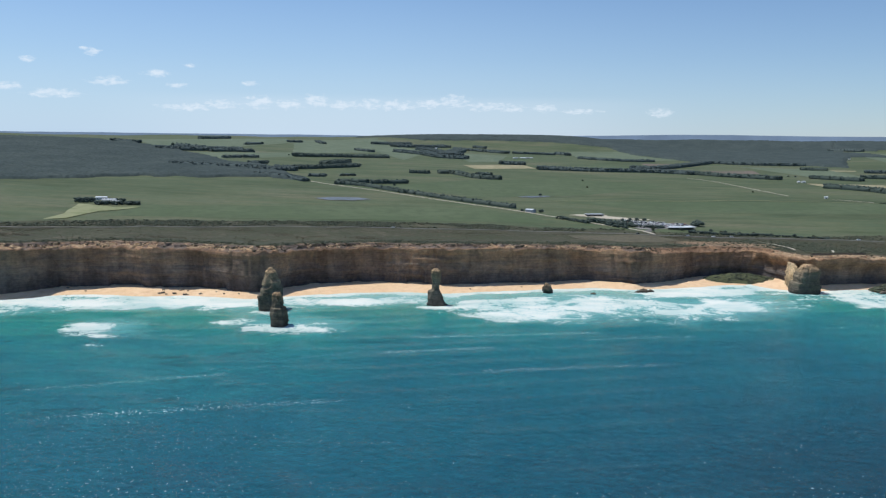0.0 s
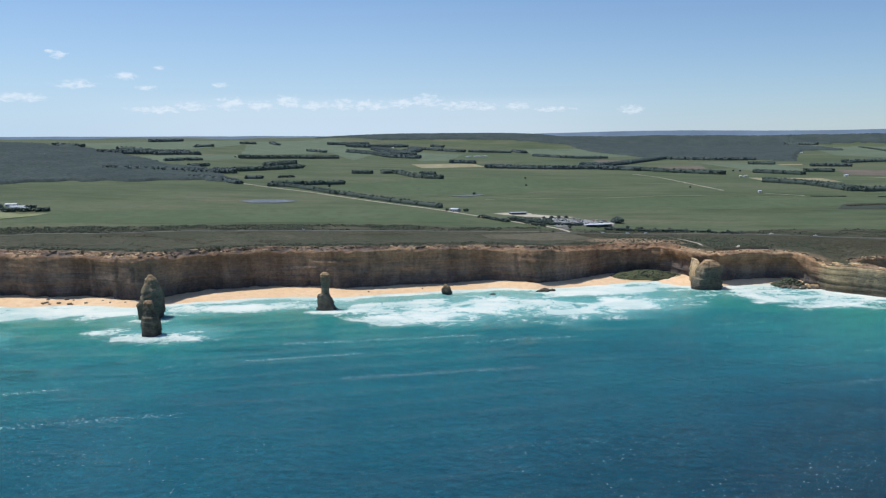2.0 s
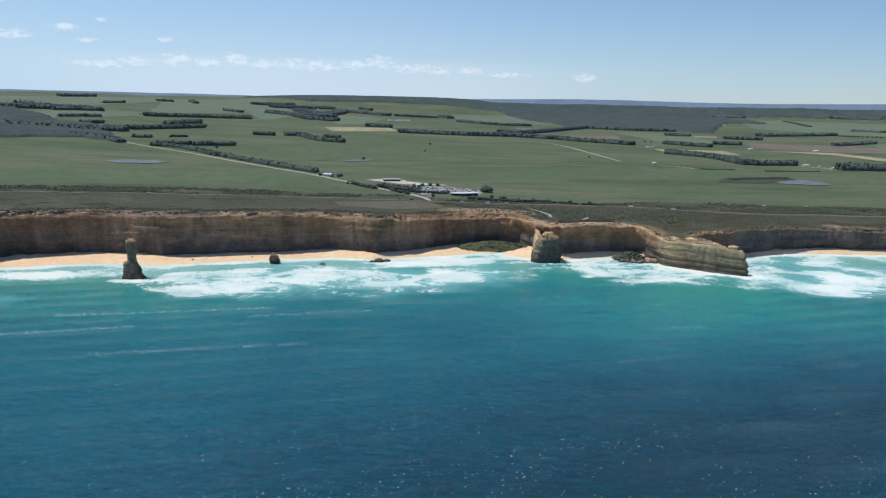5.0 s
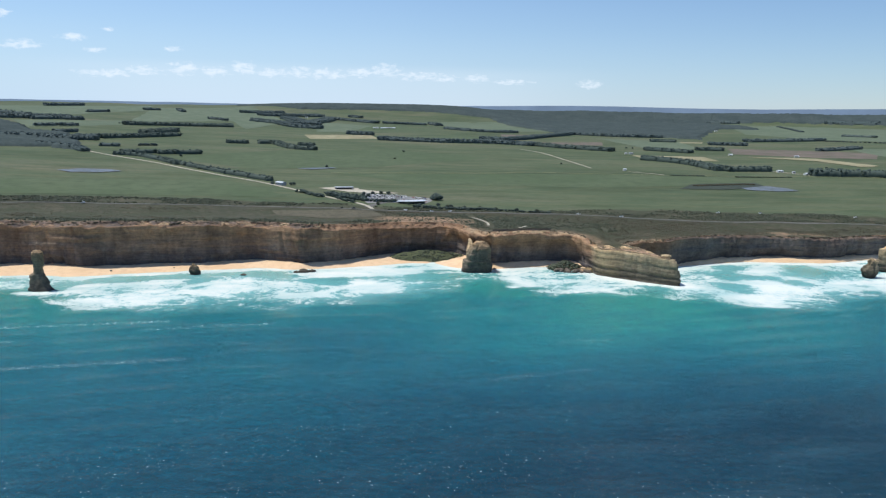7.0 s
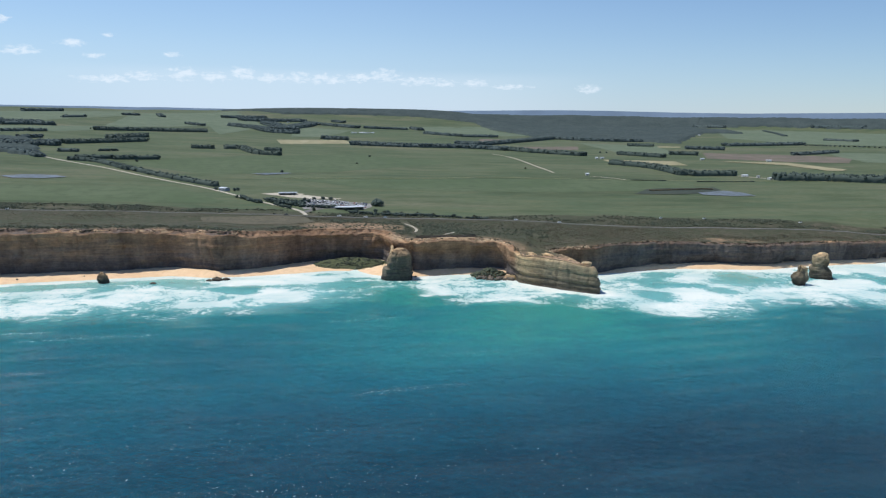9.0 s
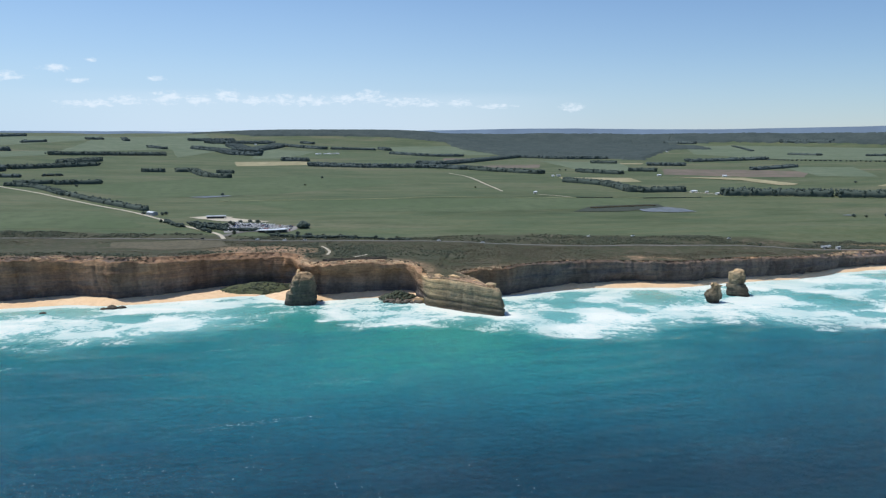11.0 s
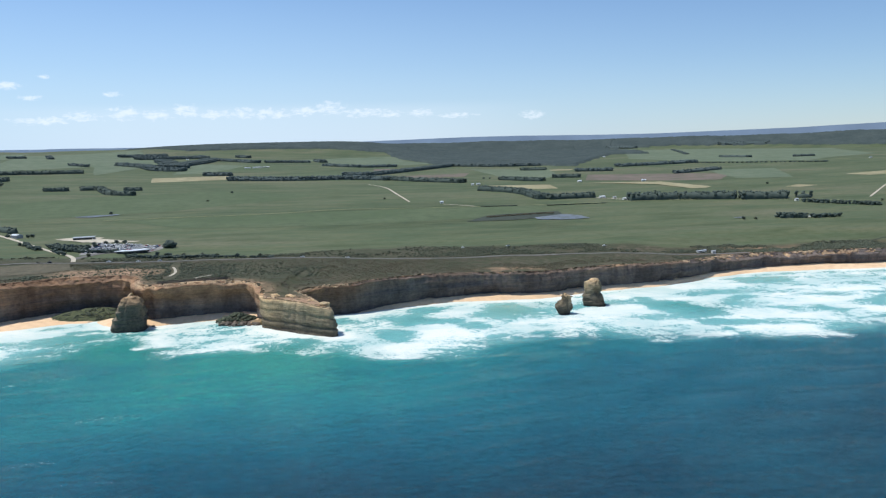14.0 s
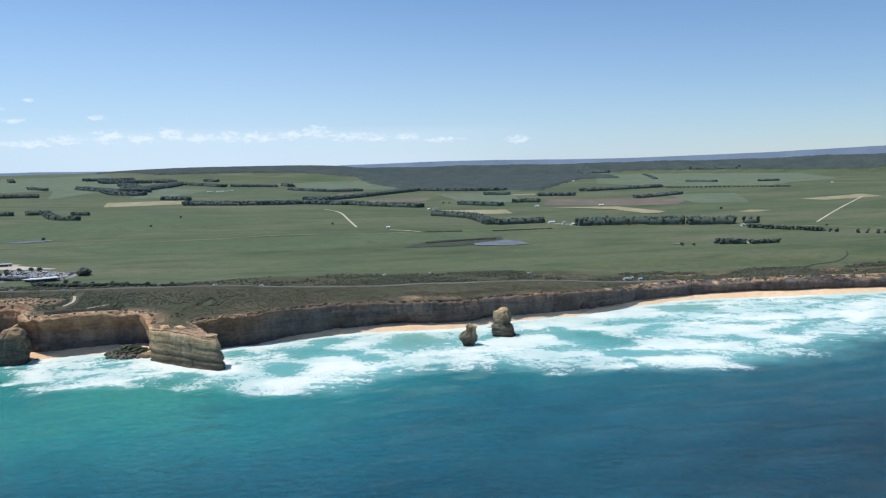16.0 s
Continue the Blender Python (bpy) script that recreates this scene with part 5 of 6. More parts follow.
def forest(outline, cell, crown, tall, label, seed):
    """A closed wood: a canopy of many rounded crowns of uneven height, with gaps, that comes down to the ground at its margin."""
    r = np.random.default_rng(seed)
    xs_, ys_ = [p[0] for p in outline], [p[1] for p in outline]
    x0_, x1_, y0_, y1_ = min(xs_) - 30, max(xs_) + 30, min(ys_) - 30, max(ys_) + 30
    cx, cy = np.meshgrid(np.arange(x0_, x1_, crown * 1.5), np.arange(y0_, y1_, crown * 1.5))
    cx, cy = (cx + r.uniform(-0.6, 0.6, cx.shape) * crown * 1.5).ravel(), (cy + r.uniform(-0.6, 0.6, cy.shape) * crown * 1.5).ravel()
    tops = KDTree(len(cx))
    for i, (a, b) in enumerate(zip(cx, cy)):
        tops.insert((a, b, 0), i)
    tops.balance()
    size_, high = crown * r.uniform(0.8, 1.5, len(cx)), tall * r.uniform(0.72, 1.15, len(cx))
    gx_, gy_ = np.meshgrid(np.arange(x0_, x1_, cell), np.arange(y0_, y1_, cell))
    gx_, gy_ = gx_ + r.uniform(-0.3, 0.3, gx_.shape) * cell, gy_ + r.uniform(-0.3, 0.3, gy_.shape) * cell
    rows_, cols_ = gx_.shape
    wooded = np.zeros((rows_, cols_), bool)
    for index in np.ndindex(wooded.shape):
        a, b = gx_[index], gy_[index]
        if math.hypot(a - 300, b - 45) < 4700:
            wooded[index] = inside(a + 16 * noise.noise((a / 45, b / 45, 1)), b + 26 * noise.noise((a / 45, b / 45, 5)), outline) and noise.noise((a / 120, b / 160, 3.3)) < 0.62
    padded = np.pad(wooded, 1)
    near = padded[:-2, 1:-1] | padded[2:, 1:-1] | padded[1:-1, :-2] | padded[1:-1, 2:] | padded[:-2, :-2] | padded[2:, 2:] | padded[:-2, 2:] | padded[2:, :-2] | wooded
    number = np.full(wooded.shape, -1)
    vs = []
    for index in np.ndindex(wooded.shape):
        if not near[index]:
            continue
        a, b = gx_[index], gy_[index]
        z = ground(a, b) - 0.6
        if wooded[index]:
            best = 0.35 * tall
            for c, i, d in tops.find_n((a, b, 0), 3):
                if d < size_[i]:
                    best = max(best, high[i] * (0.62 + 0.38 * math.sqrt(1 - (d / size_[i]) ** 2)))
            z += best
        number[index] = len(vs)
        vs.append((a, b, z))
    quads = np.stack([number[:-1, :-1], number[:-1, 1:], number[1:, 1:], number[1:, :-1]], -1)
    keep = (quads >= 0).all(-1) & (wooded[:-1, :-1] | wooded[:-1, 1:] | wooded[1:, 1:] | wooded[1:, :-1])
    wood = mesh_from("woodland", vs, quads[keep])
    smooth(wood)
    return thing("woodland", wood, CANOPY, label, "forest", "stuff")


forest([(-1500, 1080), (-900, 1210), (-749, 1284), (-666, 1360), (-587, 1478), (-500, 1560), (-425, 1612), (-520, 1690), (-640, 1765), (-760, 2010), (-870, 2250), (-1150, 2540), (-1500, 2500), (-1900, 1700)], 4.2, 3.6, 6.0,
       "grey-green eucalypt forest on a low rise", 5)
forest([(-109, 3902), (256, 4010), (569, 3990), (845, 3854), (859, 3711), (940, 3250), (985, 2870), (1161, 2800), (1281, 2764), (1400, 2640), (1560, 2960), (1740, 3300), (1900, 3560), (1960, 4480), (1500, 4640), (900, 4740), (300, 4790), (-350, 4640), (-520, 4400)], 9.0, 6.0, 9.0,
       "dark forest covering a long distant hill", 6)
forest([(2100, 4120), (2420, 4040), (2650, 3900), (2950, 3700), (3150, 3500), (3420, 3300), (3620, 3400), (3300, 3720), (2700, 4130), (2250, 4370)], 9.0, 6.0, 9.0, "far dark forest under the eastern hills", 7)
forest([(1960, 4480), (1900, 3560), (2050, 3480), (2150, 3900), (2100, 4120), (2250, 4370)], 9.0, 6.0, 9.0, "far wooded rise between farmland and hills", 8)
forest([(-1068, 2516), (-891, 2377), (-814, 2302), (-650, 2092), (-539, 1928), (-464, 1915), (-270, 1518), (-357, 1583), (-468, 1517), (-561, 1470)], 4.5, 3.6, 6.5, "dark wood spreading from the forest into farmland", 9)

# ---- far blue ridges ----
def ridge(az0, az1, low, heights, colour, radius, seed, label):
    n = 160
    az = np.linspace(az0, az1, n)
    el = np.interp(az, [p[0] for p in heights], [p[1] for p in heights]) + np.array([0.02 * fbm(a / 2.2 + seed, seed, 0, 4) for a in az])
    pts = []
    for row in (low, None):
        for a, e in zip(az, el):
            e = row if row is not None else e
            pts.append((300 + radius * math.sin(radians(a)), 45 + radius * math.cos(radians(a)), 144.7 + radius * math.tan(radians(e))))
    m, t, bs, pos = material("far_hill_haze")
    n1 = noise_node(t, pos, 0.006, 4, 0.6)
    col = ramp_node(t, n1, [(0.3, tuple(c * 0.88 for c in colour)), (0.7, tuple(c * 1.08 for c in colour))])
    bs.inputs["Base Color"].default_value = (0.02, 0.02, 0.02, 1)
    # haze over the far hills is painted as a flat glowing blue
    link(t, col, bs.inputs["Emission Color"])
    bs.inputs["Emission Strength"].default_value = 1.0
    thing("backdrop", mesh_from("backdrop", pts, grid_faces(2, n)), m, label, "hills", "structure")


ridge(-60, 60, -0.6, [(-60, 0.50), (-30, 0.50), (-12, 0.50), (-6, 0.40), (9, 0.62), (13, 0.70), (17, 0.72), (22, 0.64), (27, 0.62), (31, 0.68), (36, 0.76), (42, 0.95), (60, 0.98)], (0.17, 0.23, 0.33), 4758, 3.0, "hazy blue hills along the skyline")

# ---- heath and shrubs along the cliff ----
r4 = np.random.default_rng(44)


def road_y(x):
    line = COAST_ROAD + [(1130, 880), (1300, 890), (1600, 880)]
    return np.interp(x, [p[0] for p in line], [p[1] for p in line])


tall_c, tall_r, low_c, low_r = [], [], [], []
for _ in range(230000):
    x = r4.uniform(-720, 1420)
    ey = np.interp(x, EDGE[:, 0], EDGE[:, 1]) if not 440 < x < 560 else 690
    y = r4.uniform(ey - 5, scrub_north(x) + 2)
    d = inland(x, y)
    if d < 3 or (abs(y - road_y(x)) < 7 and x < 1005):
        continue
    c_, i_, _ = edge_tree.find((x, y, 0))
    if on_point[i_] > 0.3 and y < 706:
        continue
    if 364 < x < 392 and 796 < y < 900 and abs(x - np.interp(y, [796, 826, 846, 876, 898], [381, 383, 380, 373, 372])) < 4.5:
        continue
    if 240 < x < 345 and 950 < y < 1080:
        continue
    if math.hypot((x - 319) * 0.6, y - 838) < 34 and r4.random() < 0.8:
        continue
    north = y > road_y(x)
    thick = fbm(x / 70, y / 40, 2.0, 3)
    green_area = math.exp(-(((x - 390) / 130) ** 2 + ((y - 835) / 60) ** 2))
    chance = ((0.44 if x < 430 else 0.34) + 1.1 * thick if north else 0.03 + 0.50 * smoothstep(0.05, 0.5, thick) + 0.45 * green_area + 0.5 * smoothstep(700, 560, x) * smoothstep(450, 560, x))
    if x < 215 or x > 900:
        chance += 0.4 * smoothstep(34, 6, d)
    if 90 < x < 260 and not north and d > 30:
        chance -= 0.25
    if r4.random() > chance:
        continue
    z = ground(x, y)
    if (north and r4.random() < 0.75) or (not north and (green_area + 0.3 * thick > 0.42 or (d < 26 and (x < 215 or x > 900))) and r4.random() < 0.8):
        w = r4.uniform(0.4, 0.75) * (1 + 1.4 * r4.random() ** 4) * (0.9 if x > 430 else 1.05) * (1.0 if north else 0.85)
        tall_c.append((x, y, z + w * 0.35))
        tall_r.append((w * 1.3, w * 1.3, w * 0.6))
    else:
        w = r4.uniform(0.3, 0.7)
        low_c.append((x, y, z + w * 0.15))
        low_r.append((w * 1.5, w * 1.5, w * 0.3))
SHRUB = leafage("shrub_leaves", (0.072, 0.084, 0.056), (0.090, 0.100, 0.066), (0.112, 0.116, 0.076), 0.35, 0.3)
for _ in range(5200):
    j = r4.integers(0, n_col)
    if not -700 < FOOT[j, 0] < 1400 or on_point[j] > 0.2 or (230 < FOOT[j, 0] < 450 and r4.random() < 0.8):
        continue
    r_ = r4.integers(ROWS_UP - 11, ROWS_UP)
    if fbm(run[j] / 16, r_ * 0.25, 3, 2) < 0.012 * (ROWS_UP - r_):
        continue
    px, py, pz = cv[r_, j]
    w = r4.uniform(0.5, 1.3)
    low_c.append((px, py + 0.3, pz + w * 0.1))
    low_r.append((w * 1.2, w * 1.2, w * 0.6))
shrub_mesh, heath_mesh = clumps("shrubs", tall_c, tall_r, seed=8), clumps("heath", low_c, low_r, seed=9)
smooth(shrub_mesh)
smooth(heath_mesh)
thing("shrubs", shrub_mesh, SHRUB, "dense dark green coastal shrubs behind the road", "shrubs", "stuff")
thing("heath", heath_mesh, HEATH, "low olive and brown wind-clipped heath", "heath", "stuff")

RUBBLE = two_scale("rim_rubble_rock", (0.50, 0.35, 0.21), (0.64, 0.47, 0.30), (0.34, 0.23, 0.14), 9, 1.5, 0.95)
block_c, block_r = [], []
for _ in range(26000):
    j, r_ = r4.integers(0, n_col), r4.integers(ROWS_UP - RIM_ROWS + 1, ROWS_UP - 3)
    if not -700 < FOOT[j, 0] < 1400 or 545 < FOOT[j, 0] < 900 or rise[r_, j] < 0.85 or noise.noise((run[j] / 7, r_ * 0.6, 4.7)) < 0.05:
        continue
    w = r4.uniform(0.25, 0.8) * (1 + 0.8 * r4.random() ** 3)
    block_c.append(cv[r_, j] + (0, 0, w * 0.15))
    block_r.append((w * r4.uniform(0.8, 1.6), w, w * r4.uniform(0.5, 0.9)))
thing("rubble", clumps("rubble", block_c, block_r, ragged=0.35, seed=10), RUBBLE, "broken tan limestone rubble along the cliff rim", "rubble", "stuff")

# ---- bushes and fallen rock at the cliff's foot ----
def talus(cx, cy, rx, ry, top, seed, label, turn=0.0, mat=BARE_SOIL):
    n = 26
    vs = []
    for i in range(n):
        for j in range(n):
            u, v = i / (n - 1) * 2 - 1, j / (n - 1) * 2 - 1
            h = max(0, 1 - math.hypot(u, v)) ** 0.8
            x, y = u * rx, v * ry
            px, py = cx + x * math.cos(turn) - y * math.sin(turn), cy + x * math.sin(turn) + y * math.cos(turn)
            vs.append((px, py, -0.5 + top * h + 1.6 * h * fbm(px / 6, py / 6, seed, 3) + 1.8 * min(1, 2 * h) * fbm(px / 2.6, py / 2.6, seed, 3)))
    me = mesh_from("scree", vs, grid_faces(n, n))
    smooth(me)
    return thing("scree_slope", me, mat, label, "slope", "structure")


def bushes(cx, cy, rx, ry, count, top, seed, label, turn=0.0, size=1.0):
    r = np.random.default_rng(seed)
    cs, rs = [], []
    for _ in range(count):
        a, q = r.uniform(0, 6.283), math.sqrt(r.random()) * 0.92
        x, y = q * math.cos(a) * rx, q * math.sin(a) * ry
        px, py = cx + x * math.cos(turn) - y * math.sin(turn), cy + x * math.sin(turn) + y * math.cos(turn)
        h = max(0, 1 - q) ** 0.8
        w = r.uniform(0.4, 1.1) * size
        cs.append((px, py, 0.1 + top * h + w * 0.1))
        rs.append((w * 1.3, w * 1.3, w * 0.6))
    return thing("bushes", clumps("bushes", cs, rs, seed=seed), SHRUB, label, "bushes", "stuff")


GRASSY = two_scale("scree_grass", (0.080, 0.092, 0.046), (0.112, 0.118, 0.060), (0.060, 0.070, 0.036), 10, 2.0, 0.95, 0.5)
talus(318, 800, 52, 20, 10, 1.0, "grassed scree slope at the back of the beach", mat=GRASSY)
bushes(320, 799, 50, 18, 900, 9.0, 71, "green bushes covering scree below the cliff")
talus(449, 747, 17, 10, 5, 2.0, "rocky scree in the corner of the cove", 0.2)
bushes(447, 748, 19, 10, 230, 7.5, 72, "green bushes over fallen rocks in the cove", 0.2, 1.7)
talus(466, 735, 9, 7, 4, 3.0, "pale broken scree beside the headland", -0.6)


def boulder(x, y, z, w, seed, label):
    r = np.random.default_rng(seed)
    v, f = BALL2
    k = 1 + 0.22 * r.uniform(-1, 1, len(v))
    sh = np.array([w * r.uniform(0.8, 1.25), w * r.uniform(0.7, 1.1), w * r.uniform(0.5, 0.85)])
    me = mesh_from("boulder", v * k[:, None] * sh + (x, y, z), f)
    return thing("boulder", me, BOULDER, label, "boulder", group="fallen boulders")


def sand_z(x, y):
    c, i, d = foot_tree.find((x, y, 0))
    w = max(width[i], 6)
    return float(np.interp(d / w, [0, 0.4, 0.8, 1.0, 1.25], [3.6, 2.4, 0.9, 0.05, -0.8]))


for k in range(16):
    x = r4.uniform(-268, -238)
    y = r4.uniform(700, 716)
    boulder(x, y, sand_z(x, y) + 0.2, r4.uniform(0.6, 1.7), 200 + k, "dark fallen boulder on the sand")
for k, (bx_, by_, bw_) in enumerate(((-205, 700, 1.0), (-190, 697, 0.9), (-360, 716, 1.1), (-340, 710, 1.0), (28, 735, 0.8), (80, 748, 0.9), (-352, 697, 0.8), (-228, 703, 1.6), (-214, 706, 1.1))):
    boulder(bx_, by_, sand_z(bx_, by_) + 0.2, bw_, 230 + k, "dark boulder on the beach")
for k in range(60):
    a = r4.uniform(0, 6.283)
    bx_, by_ = 454 + 24 * math.cos(a) * r4.uniform(0.3, 1), 735 + 8 * math.sin(a) * r4.uniform(0.3, 1)
    boulder(bx_, by_, r4.uniform(0.2, 1.6), r4.uniform(0.9, 2.6), 250 + k, "pale fallen limestone boulder in the cove")
for k, (bx_, by_, bw_) in enumerate(((373, 742, 1.8), (378, 745, 1.3), (860, 806, 1.0), (880, 812, 0.9), (950, 838, 1.2))):
    boulder(bx_, by_, 0.8, bw_, 290 + k, "broken boulder at the waterline")

# ---- knob on the headland's tip ----
stack("rock_outcrop", 523, 687, [(17, 4.6, 4.0, 0, 0), (21.8, 4.2, 3.6, 0, 0), (22.8, 3.2, 2.8, 0, 0), (23.4, 4.4, 3.6, 0, 0), (24.6, 4.2, 3.4, 0, 0), (25.3, 1.8, 1.8, 0, 0)], 61.0, "pale rounded rock knob on the headland's tip", "rock", rough=0.4, pale=0.9)


# rugged blocks along the headland's back
for bx_, by_, bw_, bl_, z0_, z1_, sd_ in ((482, 725, 6.5, 5.5, 18, 26.4, 62.0), (495, 716, 7.0, 4.5, 18, 27.2, 63.0), (512, 701, 3.5, 3.0, 18, 25.2, 65.0)):
    h_ = z1_ - z0_
    stack("rock_outcrop", bx_, by_, [(z0_, bw_ * 1.15, bl_ * 1.15, 0, 0), (z0_ + h_ * 0.5, bw_ * 1.05, bl_, 0, 0), (z0_ + h_ * 0.56, bw_ * 0.9, bl_ * 0.85, 0, 0), (z1_ - 0.8, bw_ * 0.8, bl_ * 0.75, 0, 0), (z1_, bw_ * 0.4, bl_ * 0.4, 0, 0)], sd_,
          "rugged pale limestone outcrop on the headland's back", "rock", square=2.3, turn=-0.75, rough=1.7, pale=0.9)


# narrow pale tan rib that joins the cliff to the block-shaped stack
stack("rock_spur", 356.6, 757, [(-1, 4.0, 15, 0, 0), (10, 3.6, 15, 0, 0.5), (16, 3.0, 14.5, 0, 1), (20, 2.4, 13, 0, 2), (23.5, 1.7, 11, 0, 4), (26, 1.0, 7, 0, 7)], 71.0,
      "narrow tan limestone rib joining cliff and stack", "rock", square=2.2, rough=0.6, pale=1.0, tan=0.8)


# ---- trees that stand alone ----
def tree(height, spread, seed, mat):
    r = np.random.default_rng(seed)
    base = new("tree")
    bm = bmesh.new()
    def limb(a, b, r0, r1):
        a, b = Vector(a), Vector(b)
        q = (b - a).to_track_quat("Z", "Y")
        ring0 = [bm.verts.new(a + q @ Vector((r0 * math.cos(t), r0 * math.sin(t), 0))) for t in np.linspace(0, 6.283, 7)[:-1]]
        ring1 = [bm.verts.new(b + q @ Vector((r1 * math.cos(t), r1 * math.sin(t), 0))) for t in np.linspace(0, 6.283, 7)[:-1]]
        for i in range(6):
            bm.faces.new((ring0[i], ring0[(i + 1) % 6], ring1[(i + 1) % 6], ring1[i]))
    limb((0, 0, -0.4), (0, 0, height * 0.45), height * 0.045, height * 0.03)
    tips = []
    for k in range(6):
        a = k * 1.05 + r.uniform(-0.3, 0.3)
        tip = (spread * 0.6 * math.cos(a), spread * 0.6 * math.sin(a), height * r.uniform(0.5, 0.75))
        limb((0, 0, height * r.uniform(0.25, 0.42)), tip, height * 0.022, height * 0.008)
        tips.append(tip)
    part("trunk", bm, BARK, base)
    cs, rs = [], []
    for k in range(46):
        a, q, u = r.uniform(0, 6.283), math.sqrt(r.random()), r.random()
        z = height * (0.25 + 0.68 * u)
        w = spread * math.sin(math.pi * (0.18 + 0.74 * u)) * q
        s = spread * r.uniform(0.2, 0.36)
        cs.append((w * math.cos(a), w * math.sin(a), z))
        rs.append((s, s, s * 0.75))
    part("crown", clumps("crown", cs, rs, ragged=0.3, seed=seed), mat, base)
    tagged(base, "dark green rounded coastal tree", "tree", "trees by the car park")
    return base


forms = [tree(7.4, 8.8, 1, PINE), tree(4.6, 2.9, 2, PINE), tree(3.6, 2.6, 3, SHRUB)]
forms[0].matrix_basis = pose(344, 1013, ground(344, 1013))
forms[1].matrix_basis = pose(262, 1052, ground(262, 1052))
forms[2].matrix_basis = pose(352, 948, ground(352, 948))
SPOTS = [(273, 1058, 1), (283, 1056, 1), (250, 1046, 1), (256, 1030, 1), (268, 958, 2), (318, 950, 1), (341, 955, 1), (356, 945, 1), (372, 941, 2), (391, 944, 2), (408, 933, 2), (431, 920, 1), (455, 921, 2), (120, 1134, 1), (146, 1129, 1), (150, 1134, 1), (306, 962, 1)]
for k, (x, y, f) in enumerate(SPOTS):
    copy_thing(forms[f], pose(x, y, ground(x, y) - 0.1, 0, 0, k * 47))
LONE = [(-95, 1500, 1), (330, 1790, 1), (305, 1600, 2), (180, 1395, 1), (645, 1575, 2), (1110, 1066, 1), (1125, 1060, 2), (1190, 1530, 1), (1260, 1480, 2), (960, 2110, 1), (975, 2100, 1), (-475, 2350, 1), (1480, 1600, 1), (-510, 1060, 1), (1435, 1200, 2), (1500, 1010, 1), (1475, 1030, 1)]
for k, (x, y, f) in enumerate(LONE):
    t_ = copy_thing(forms[f], pose(x, y, ground(x, y) - 0.1, 0, 0, k * 61))
    tagged(t_, "lone dark tree in open pasture", "tree", "paddock trees")
for line_, w_, h_, sd in ((((165, 1062), (196, 1018)), 8, 5.5, 301), (((205, 1040), (226, 1012), (252, 1000)), 15, 6.5, 302), (((218, 1002), (238, 975)), 7, 5, 303), (((250, 992), (276, 985), (290, 990)), 8, 5, 304), (((222, 1030), (250, 1022)), 10, 6.5, 307),
                          (((-508, 1050), (-490, 1060)), 22, 8, 305), (((-474, 1034), (-423, 1050)), 14, 6.5, 306), (((-478, 1075), (-455, 1080)), 8, 6, 308), (((312, 946), (352, 938), (404, 930)), 10, 4, 310), (((404, 926), (470, 912)), 6, 3, 311)):
    belt(line_, w_, h_, "dark clump of trees beside the buildings", seed=sd, spacing=4.5, gaps=0.12, name="tree_clump")
drape("reed_bed", [(732, 1170), (752, 1200), (780, 1240), (812, 1250), (875, 1260), (902, 1266), (895, 1226), (850, 1185), (800, 1168)], DARK_FLOOR, "dark reed bed round a wetland pond", "reeds", 0.6, 14)
belt([(775, 1215), (830, 1232), (885, 1240)], 16, 2.6, "dark reeds on the edge of a wetland", HEATH, seed=309, spacing=4.0, name="reeds", category="reeds", gaps=0.2)

# ---- buildings ----
WHITE_PAINT = two_scale("white_paint", (0.70, 0.68, 0.63), (0.78, 0.76, 0.71), (0.60, 0.58, 0.53), 5, 0.8, 0.6)
GREY_STEEL = two_scale("grey_roof_sheet", (0.36, 0.37, 0.38), (0.46, 0.47, 0.47), (0.30, 0.31, 0.32), 6, 1, 0.45)
PALE_STEEL = two_scale("pale_roof_sheet", (0.66, 0.67, 0.68), (0.76, 0.77, 0.77), (0.58, 0.58, 0.58), 6, 1, 0.4)
DARK_CLAD = two_scale("dark_cladding", (0.055, 0.06, 0.06), (0.09, 0.095, 0.095), (0.04, 0.04, 0.04), 5, 1, 0.7)
WINDOW, wt_, wb_, _ = material("window_glass", 0.08, 0.5)
wb_.inputs["Base Color"].default_value = (0.02, 0.025, 0.03, 1)
RUBBER, rt_, rb_, _ = material("tyre_rubber", 0.85)
rb_.inputs["Base Color"].default_value = (0.02, 0.02, 0.02, 1)


def box(x0, x1, y0, y1, z0, z1, bevel=0.0):
    bm = bmesh.new()
    bmesh.ops.create_cube(bm, size=1, matrix=Matrix.Translation(((x0 + x1) / 2, (y0 + y1) / 2, (z0 + z1) / 2)) @ Matrix.Diagonal((x1 - x0, y1 - y0, z1 - z0, 1)))
    if bevel:
        bmesh.ops.bevel(bm, geom=bm.edges[:], offset=bevel, segments=2, affect="EDGES")
    return bm


def gable(w, d, z0, rise_, over=0.4):
    bm = bmesh.new()
    a, b = w / 2 + over, d / 2 + over
    pts = [(-a, -b, z0), (a, -b, z0), (a, b, z0), (-a, b, z0), (-a, 0, z0 + rise_), (a, 0, z0 + rise_)]
    low = [bm.verts.new(p) for p in pts]
    up = [bm.verts.new((p[0], p[1], p[2] + 0.22)) for p in pts]
    for f in ((0, 1, 5, 4), (2, 3, 4, 5)):
        bm.faces.new([up[i] for i in f])
        bm.faces.new([low[i] for i in reversed(f)])
    for i, j in ((0, 1), (1, 5), (5, 2), (2, 3), (3, 4), (4, 0)):
        bm.faces.new((low[i], low[j], up[j], up[i]))
    return bm


